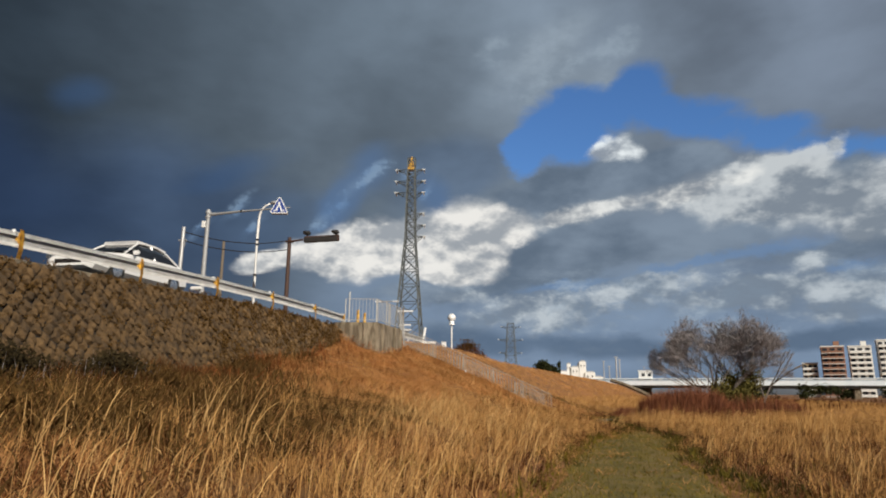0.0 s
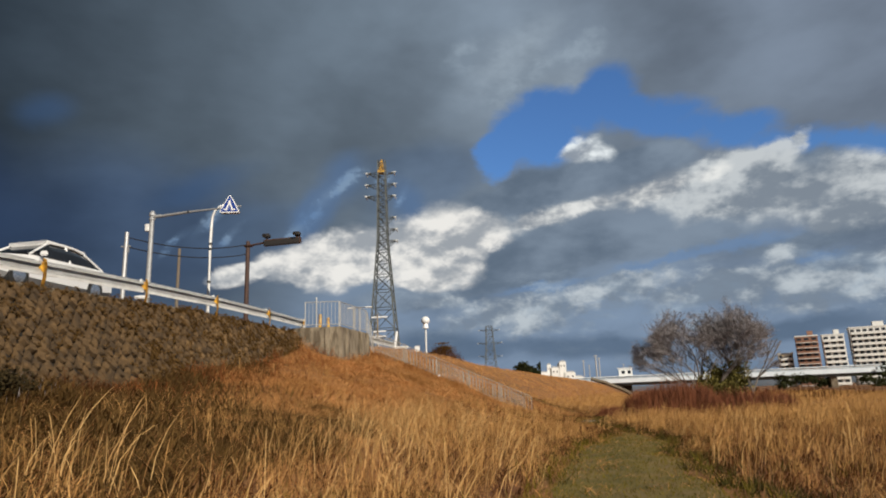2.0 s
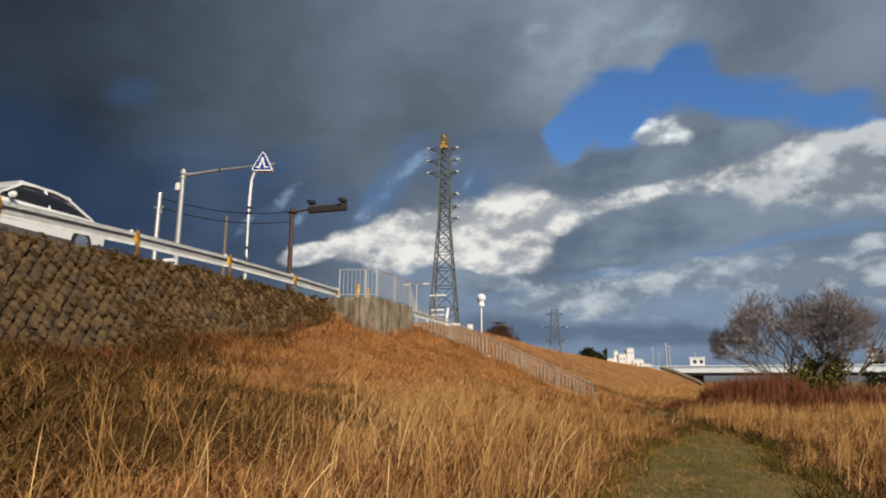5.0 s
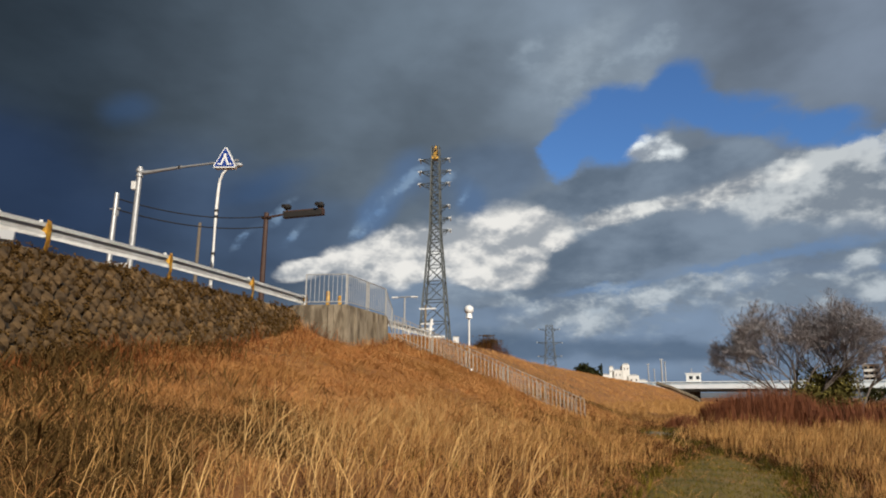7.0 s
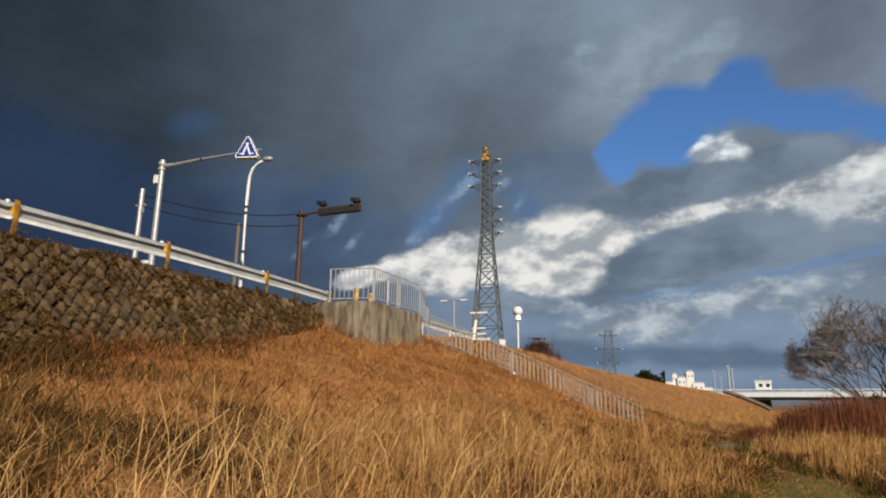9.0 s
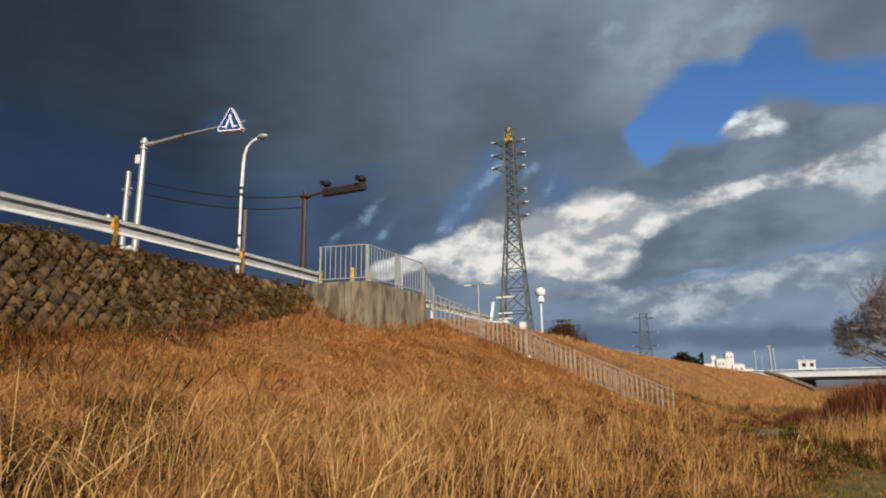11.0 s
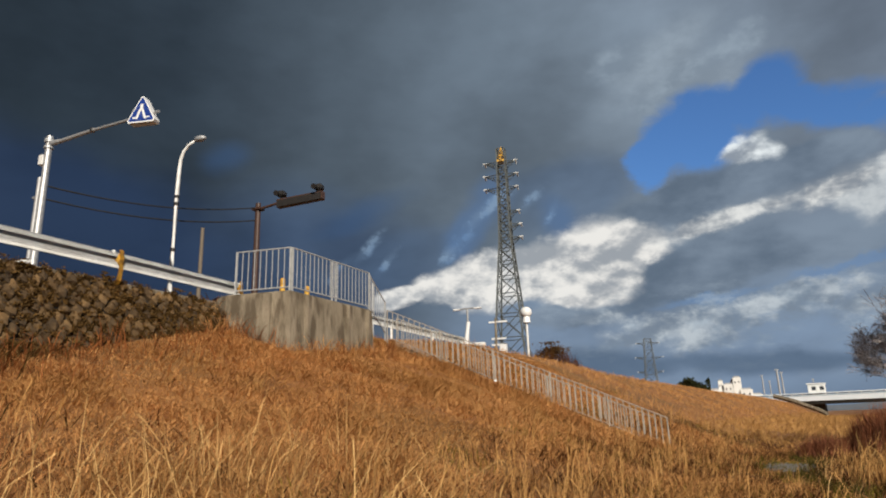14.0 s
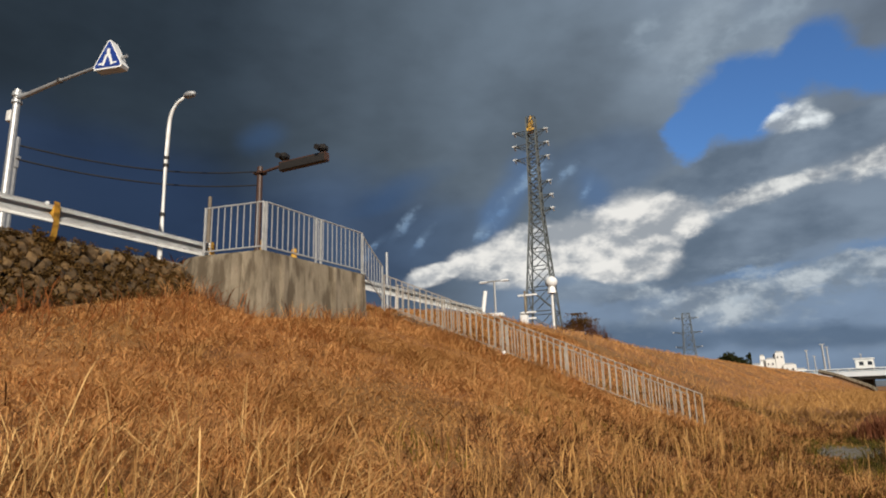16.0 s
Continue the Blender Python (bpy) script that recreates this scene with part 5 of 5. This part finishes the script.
def tufts(g, count, each, xr, yr, keep, spread):
    """Points in tufts; keep(x, y) gives the chance that a tuft stands there."""
    x, y = g.uniform(*xr, count), g.uniform(*yr, count)
    ok = g.uniform(0, 1, count) < keep(x, y)
    x, y = np.repeat(x[ok], each), np.repeat(y[ok], each)
    return x + g.normal(0, spread, len(x)), y + g.normal(0, spread, len(y))


YS = np.arange(-30, 241, 1.0)
PX, PH = np.array([path_x(v) for v in YS]), np.array([path_half(v) for v in YS])
TX = np.array([interp(v, TOE) for v in YS])
WX = np.array([face_x(v, max(1.0, land(-9.4, v))) if v < WALL_END else -60 for v in YS])
CX = np.array([interp(v, CREST) if v > 31 else -60 for v in YS])


def off_path(x, y):
    """Distance outside the edge of the path."""
    return np.abs(x - np.interp(y, YS, PX)) - np.interp(y, YS, PH) + (0.55 * (wave(x, y, 1.9, 14) - 0.35) + 0.35 * (wave(x, y, 4.7, 17) - 0.5)) * np.clip(y / 14, 0.3, 1)


def clear_of(x, y):
    """True where grass may stand: off the wall, the landing, the road and the steps."""
    ok = (x > np.interp(y, YS, WX) + 0.02) & (x > np.interp(y, YS, CX) - 0.8)
    ok &= ~((x < -8.05) & (y > 30.8) & (y < 36.2))
    u = (x + 8.1) / 8.0
    on = (u > 0) & (u < 1.0) & (np.abs(y - (36.85 + 2.2 * u)) < 0.50)
    return ok & ~on


def bank_part(x, y):
    """0 on the flat, 1 up the bank."""
    return np.clip((np.interp(y, YS, TX) - 1.2 - x) / 2.5, 0, 1)


g = np.random.default_rng(7)


# tall pale reeds on the flat and the lower bank
def keep_straw(x, y):
    b = bank_part(x, y)
    near = np.clip((27 - y) / 11, 0, 1)
    patch = wave(x, y, 0.9, 2)
    left = (1 - b) * (0.22 + 0.4 * patch) * np.clip(1.5 - y / 36, 0.35, 1) * np.clip(1.6 - y / 26, 0.3, 1) + b * near * np.clip(1.1 - 0.12 * (-x), 0.04, 1) * (0.04 + 0.75 * patch ** 2) + 0.003
    right = 0.06 + 0.48 * np.clip(wave(x, y, 1.1, 6) * 1.7 - 0.42, 0, 1)
    return np.where(x < np.interp(y, YS, PX), left, right) * np.clip(off_path(x, y) / 0.5, 0, 1) * clear_of(x, y)


x, y = tufts(g, 24000, 10, (-10, 17), (1.0, 46), keep_straw, 0.07)
ok = off_path(x, y) > 0.05
x, y = x[ok], y[ok]
tall = np.where(x > np.interp(y, YS, PX), 0.78, 0.80) * np.clip(0.45 + off_path(x, y) / 1.6, 0.45, 1.0)
straw_h = tall * g.uniform(0.40, 1.20, len(x)) * (0.65 + 0.6 * wave(x, y, 1.3, 1))
blades("tall_grass", x, y, straw_h, g.uniform(0.0022, 0.0060, len(x)) * np.clip(np.hypot(x - 0.5, y - 6) / 20, 0.66, 1.2), g.uniform(0.05, 0.75, len(x)), (0.12, 0.02), M["straw"], "tall pale dry reed grass beside the path", g, (0.0, 0.45, 0.8), 0.75)

# broad pale reed stalks that stand over the rest, thick near the wall's long stretch, thin further up
def keep_reed(x, y):
    fade = np.where(y < 13, 1.0, np.clip(1 - (y - 13) / 12, 0.05, 1) * np.clip((x + 6) / 3, 0.1, 1))
    left = fade * (0.25 + 0.75 * wave(x, y, 1.4, 31)) * np.clip((x + 8.2) / 2.2, 0.05, 1) * np.where(y > 9.5, np.clip((x + 4.5) / 2.5, 0.12, 1), 1)
    right = 0.34 * np.clip(wave(x, y, 1.2, 33) * 1.6 - 0.3, 0, 1)
    return np.where(x < np.interp(y, YS, PX), left, right) * np.clip(off_path(x, y) / 0.6, 0, 1) * clear_of(x, y)


x, y = tufts(g, 4200, 5, (-9.5, 12), (2.5, 40), keep_reed, 0.12)
ok = off_path(x, y) > 0.1
x, y = x[ok], y[ok]
n = len(x)
blades("reed_stalks", x, y, g.uniform(0.55, 1.15, n) * (0.75 + 0.4 * wave(x, y, 1.1, 35)), g.uniform(0.0028, 0.0064, n), g.uniform(0.03, 0.45, n), (0.30, -0.06), M["pale_reed"], "broad pale reed stalks standing over the dry grass", g, (0.0, 0.4, 0.7, 0.9), 0.9)

# tangled weeds beneath the reeds, coloured dark for the shade in the gaps
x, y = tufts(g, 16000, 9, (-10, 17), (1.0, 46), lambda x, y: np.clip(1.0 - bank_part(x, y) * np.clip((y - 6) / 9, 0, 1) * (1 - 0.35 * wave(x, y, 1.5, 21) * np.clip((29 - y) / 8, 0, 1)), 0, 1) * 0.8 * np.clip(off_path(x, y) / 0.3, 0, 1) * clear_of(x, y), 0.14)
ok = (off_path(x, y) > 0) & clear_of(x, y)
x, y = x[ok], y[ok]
blades("undergrowth", x, y, g.uniform(0.12, 0.42, len(x)), g.uniform(0.004, 0.010, len(x)), g.uniform(0.4, 1.5, len(x)), (0.1, 0), M["weed"], "tangled red-brown weeds darkened as shade below the reeds", g)


# green weeds along the path, the reeds' shadow put into their dark colour
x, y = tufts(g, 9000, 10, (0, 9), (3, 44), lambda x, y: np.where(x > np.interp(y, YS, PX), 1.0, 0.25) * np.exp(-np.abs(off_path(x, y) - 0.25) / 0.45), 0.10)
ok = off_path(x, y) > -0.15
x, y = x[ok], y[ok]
blades("shade_weeds", x, y, g.uniform(0.08, 0.34, len(x)), g.uniform(0.004, 0.010, len(x)), g.uniform(0.3, 1.4, len(x)), (0, 0), M["shade_green"], "green weeds coloured dark as reed shadow along the edge of the path", g)


# rusty grass that covers the bank, thin where a dark hollow of weeds lies
def dark_hollow(x, y):
    return np.clip(1.25 - np.hypot((x + 5.1) / 1.9, (y - 14.5) / 5.0) * 1.1 + 1.1 * (wave(x, y, 2.1, 23) - 0.5), 0, 1)


x, y = tufts(g, 7000, 12, (-8.5, -2.0), (8, 22), lambda x, y: dark_hollow(x, y) * clear_of(x, y), 0.14)
blades("hollow_weeds", x, y, g.uniform(0.10, 0.32, len(x)), g.uniform(0.005, 0.012, len(x)), g.uniform(0.3, 1.4, len(x)), (0, 0), M["bramble"], "dark brown weeds in a hollow of the bank", g)


def keep_rust(x, y):
    return np.clip(0.06 + 0.42 * np.clip((y - 15) / 8, 0, 1) * (x < np.interp(y, YS, PX)) + bank_part(x, y) * (0.17 + 0.83 * np.clip((y - 12) / 12 + (-x - 5) / 5, 0, 1)), 0, 1) * (1 - 0.6 * dark_hollow(x, y)) * (1 - 0.75 * np.exp(-np.clip(x - np.interp(y, YS, WX), 0, 9) / 1.8) * np.clip((19 - y) / 5, 0, 1)) * np.clip(off_path(x, y) / 0.5, 0, 1) * clear_of(x, y)


x, y = tufts(g, 47000, 12, (-10.6, 12), (2.0, 44), keep_rust, 0.12)
ok = clear_of(x, y) & (off_path(x, y) > 0)
x, y = x[ok], y[ok]
mound = wave(x, y, 2.3, 5) * wave(x, y, 0.8, 4)
h = g.uniform(0.12, 0.36, len(x)) * (0.45 + 1.9 * mound) * np.clip(1.15 - (y - 12) / 40, 0.72, 1.1)
far = np.clip(np.hypot(x - 0.5, y - 10) / 20, 0.52, 1.15)
blades("bank_grass", x, y, h, g.uniform(0.004, 0.010, len(x)) * far, g.uniform(0.4, 1.8, len(x)), (0.55, -0.25), M["rust_grass"], "dense rusty orange dry grass on the bank", g, (0.0, 0.5, 0.82), 0.75)

# a few long stalks lying over the bank
x, y = tufts(g, 820, 4, (-4, 1.0), (14, 25), lambda x, y: bank_part(x, y) * clear_of(x, y), 0.25)
blades("loose_stalk_grass", x, y, g.uniform(0.6, 1.15, len(x)), g.uniform(0.0028, 0.0058, len(x)), g.uniform(0.3, 1.0, len(x)), (0.40, -0.05), M["pale_reed"], "long pale stalks leaning over the bank", g, (0.0, 0.45, 0.8), 0.6)

# reddish weeds against the foot of the wall and the landing
x = g.uniform(-10.9, -7.4, 60000)
y = g.uniform(4, 36, 60000)
d = x - np.interp(y, YS, WX)
ok = clear_of(x, y) & (g.uniform(0, 1, len(x)) < np.exp(-np.where(y < 30.5, d, x + 8.1) / 0.55)) & (wave(x, y, 1.1, 3) > 0.2) & (g.uniform(0, 1, len(x)) < 0.6 * np.clip((27 - y) / 9, 0.4, 1))
x, y = x[ok], y[ok]
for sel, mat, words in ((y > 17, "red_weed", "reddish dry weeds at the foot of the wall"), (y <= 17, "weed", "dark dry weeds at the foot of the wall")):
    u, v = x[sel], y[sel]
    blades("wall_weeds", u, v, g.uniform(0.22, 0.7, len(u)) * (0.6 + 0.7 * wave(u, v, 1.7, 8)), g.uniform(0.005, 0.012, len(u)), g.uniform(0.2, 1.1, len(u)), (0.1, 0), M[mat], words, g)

# taller tufts of the bank grass against the foot of the landing
x, y = tufts(g, 700, 14, (-11.2, -7.2), (28.6, 36.0), lambda x, y: np.exp(-np.maximum(x + 8.05, 30.8 - y).clip(0, 9) / 0.35) * clear_of(x, y) * (0.4 + 0.6 * wave(x, y, 2.9, 27)), 0.07)
ok = clear_of(x, y)
x, y = x[ok], y[ok]
blades("landing_tufts", x, y, g.uniform(0.2, 0.55, len(x)) * (0.6 + 0.7 * wave(x, y, 2.2, 28)), g.uniform(0.004, 0.009, len(x)), g.uniform(0.2, 1.2, len(x)), (0.2, -0.1), M["rust_grass"], "tufts of rusty dry grass against the concrete landing", g)

# grass grown up through the near fence of the steps
u = g.uniform(-0.02, 1.0, 16000)
x = -8.1 + 8.0 * u + g.normal(0, 0.05, len(u))
y = 35.85 + 2.2 * u - np.abs(g.normal(0, 0.38, len(u))) + 0.18
blades("stair_tufts", x, y, g.uniform(0.14, 0.46, len(x)) * (0.55 + 0.8 * wave(x, y, 2.4, 41)), g.uniform(0.005, 0.010, len(x)), g.uniform(0.3, 1.4, len(x)), (0.3, -0.1), M["rust_grass"], "rusty dry grass grown up along the stair fence", g)

# dark brambles along the lower part of the wall
x = g.uniform(-11.4, -3.6, 130000)
y = g.uniform(2, 26, 130000)
d = x - np.interp(y, YS, WX)
reach = np.interp(y, [2, 8, 14, 18, 23, 27], [6.0, 5.6, 3.6, 1.9, 0.5, 0.2])
ok = clear_of(x, y) & (g.uniform(0, 1, len(x)) < 0.9 * np.exp(-1.5 * d / (reach * (0.35 + 0.9 * wave(x, y, 0.9, 11)))))
x, y = x[ok], y[ok]
blades("bramble_growth", x, y, g.uniform(0.15, 0.6, len(x)) * (0.6 + 0.8 * wave(x, y, 1.2, 12)), g.uniform(0.008, 0.02, len(x)), g.uniform(0.3, 1.3, len(x)), (0.05, 0), M["bramble"], "dark olive brown brambles below the wall", g)

# green blades in the path and here and there under the reeds
x, y = g.uniform(-3, 6, 150000), g.uniform(3, 46, 150000)
ok = (g.uniform(0, 1, len(x)) < np.where(off_path(x, y) < 0.1, 0.95, 0.14 * (wave(x, y, 1.2, 9) > 0.6))) & clear_of(x, y)
x, y = x[ok], y[ok]
blades("path_grass", x, y, g.uniform(0.03, 0.12, len(x)) * np.where(off_path(x, y) > 0, 2.5, 1), g.uniform(0.004, 0.008, len(x)), g.uniform(0.2, 0.9, len(x)), (0, 0), M["green_blade"], "short green and yellowed grass of the path", g)

# dead straw and leaf litter trodden into the path
x, y = tufts(g, 2600, 6, (-2, 6), (3, 44), lambda x, y: (np.abs(off_path(x, y) + 0.3) < 0.75) * np.clip(wave(x, y, 2.6, 19) * 1.6 - 0.35, 0, 1) * clear_of(x, y), 0.16)
blades("path_litter", x, y, g.uniform(0.10, 0.28, len(x)), g.uniform(0.003, 0.007, len(x)), g.uniform(1.2, 3.0, len(x)), (0, 0), M["rust_grass"], "flattened dead grass lying on the path", g)

# the far bank and meadow
def keep_far(x, y):
    return np.clip(1.15 - y / 260, 0.2, 1) * clear_of(x, y) * (np.abs(x - np.interp(y, YS, TX)) < 38)


x, y = tufts(g, 26000, 8, (-14, 60), (43, 215), keep_far, 0.5)
ok = clear_of(x, y)
x, y = x[ok], y[ok]
b = bank_part(x, y) > 0.25
for sel, name, mat, words in ((b, "far_bank_grass", "rust_grass", "dry orange grass on the far stretch of the bank"), (~b, "far_meadow_grass", "straw", "pale dry grass over the far meadow")):
    n = int(sel.sum())
    scale = np.clip(y[sel] / 50, 1, 3)
    blades(name, x[sel], y[sel], g.uniform(0.15, 0.5, n) * (1.4 if mat == "straw" else 0.7), g.uniform(0.007, 0.012, n) * scale, g.uniform(0.3, 1.3, n), (0.15, 0), M[mat], words, g)

# ---- stones of the wall, last ----
STONE_MESHES = []
rnd = random.Random(5)
for k in range(14):
    bm = BM()
    n = 8
    outer, mid_ring = [], []
    for i in range(n):
        a = 6.28319 * i / n
        r = 1.0 / (abs(math.cos(a)) + abs(math.sin(a))) ** 0.72 * rnd.uniform(0.86, 1.04)
        ca, sa = 0.138 * r * math.cos(a), 0.186 * r * math.sin(a)
        outer.append(bm.verts.new((ca, sa, -0.07)))
        q = rnd.uniform(0.70, 0.86)
        mid_ring.append(bm.verts.new((ca * q, sa * q, rnd.uniform(0.035, 0.075))))
    top = bm.verts.new((rnd.uniform(-0.03, 0.03), rnd.uniform(-0.04, 0.04), rnd.uniform(0.06, 0.10)))
    for i in range(n):
        j = (i + 1) % n
        bm.faces.new((outer[i], outer[j], mid_ring[j], mid_ring[i]))
        bm.faces.new((mid_ring[i], mid_ring[j], top))
    STONE_MESHES.append(mesh_of("stone", bm, M["stone"]))

ALONG, RISE = 0.152, 0.186
spots = []
for i in range(0, 250):
    for j in range(0, 40):
        y = -6 + i * ALONG
        if (i + j) % 2 or y > WALL_END - 0.15:
            continue
        z = wall_top_z(y) - 0.14 - j * RISE * 0.92
        x = face_x(y, z)
        if z < land(x + 0.15, y) - 0.12:
            continue
        spots.append((x, y, z))
spots.sort(key=lambda p: -p[1])
rest_v, rest_f = [], []
for k, (x, y, z) in enumerate(spots):
    y += rnd.uniform(-0.028, 0.028)
    z += rnd.uniform(-0.034, 0.034)
    along = Vector((0.06, 1, 0)).normalized()
    up = Vector((-BATTER, 0, 1)).normalized()
    out = along.cross(up).normalized()
    m = Matrix((along, up, out)).transposed().to_4x4()
    sc = rnd.uniform(0.80, 1.06)
    m = Matrix.Translation(Vector((x, y, z)) + out * 0.035) @ m @ pose(0, 0, 0, rnd.uniform(-12, 12), rnd.uniform(-12, 12), rnd.uniform(-4, 26)) @ Matrix.Diagonal((sc, sc * rnd.uniform(0.92, 1.12), rnd.uniform(0.8, 1.3), 1))
    me = STONE_MESHES[rnd.randrange(14)]
    if k < 300:
        o = new("stone", me)
        o.parent = wall
        o.matrix_local = m
    else:
        b = len(rest_v)
        rest_v += [m @ v.co for v in me.vertices]
        rest_f += [tuple(i + b for i in p.vertices) for p in me.polygons]
o = stuff_mesh("stone_rest", rest_v, rest_f, M["stone"], wall)
tagged(o, kind="stuff")

# creeper and weeds rooted in the joints
v, f = [], []
rc = np.random.default_rng(77)
for k in range(720):
    y = rc.uniform(5, 30.5) if k < 420 else rc.uniform(18.5, 30.6)
    zt = wall_top_z(y)
    z = zt - abs(rc.normal(0, 0.9)) - 0.25 if k % 3 else zt - 0.05
    z = rc.uniform(land(-9.6, y), zt + 0.02) if k >= 420 else max(z, land(-9.6, y) + 0.15)
    x = face_x(y, z) + 0.08
    a, b = leaves(80, (x, y, z), (0.07, 0.30, 0.15), 0.028 if k < 420 else 0.042, 500 + k)
    n = len(v)
    v += a
    f += [tuple(i + n for i in q) for q in b]
tagged(stuff_mesh("wall_creeper", v, f, M["bramble"]), "dry reddish creeper and weeds in the wall joints", "weeds", kind="stuff")
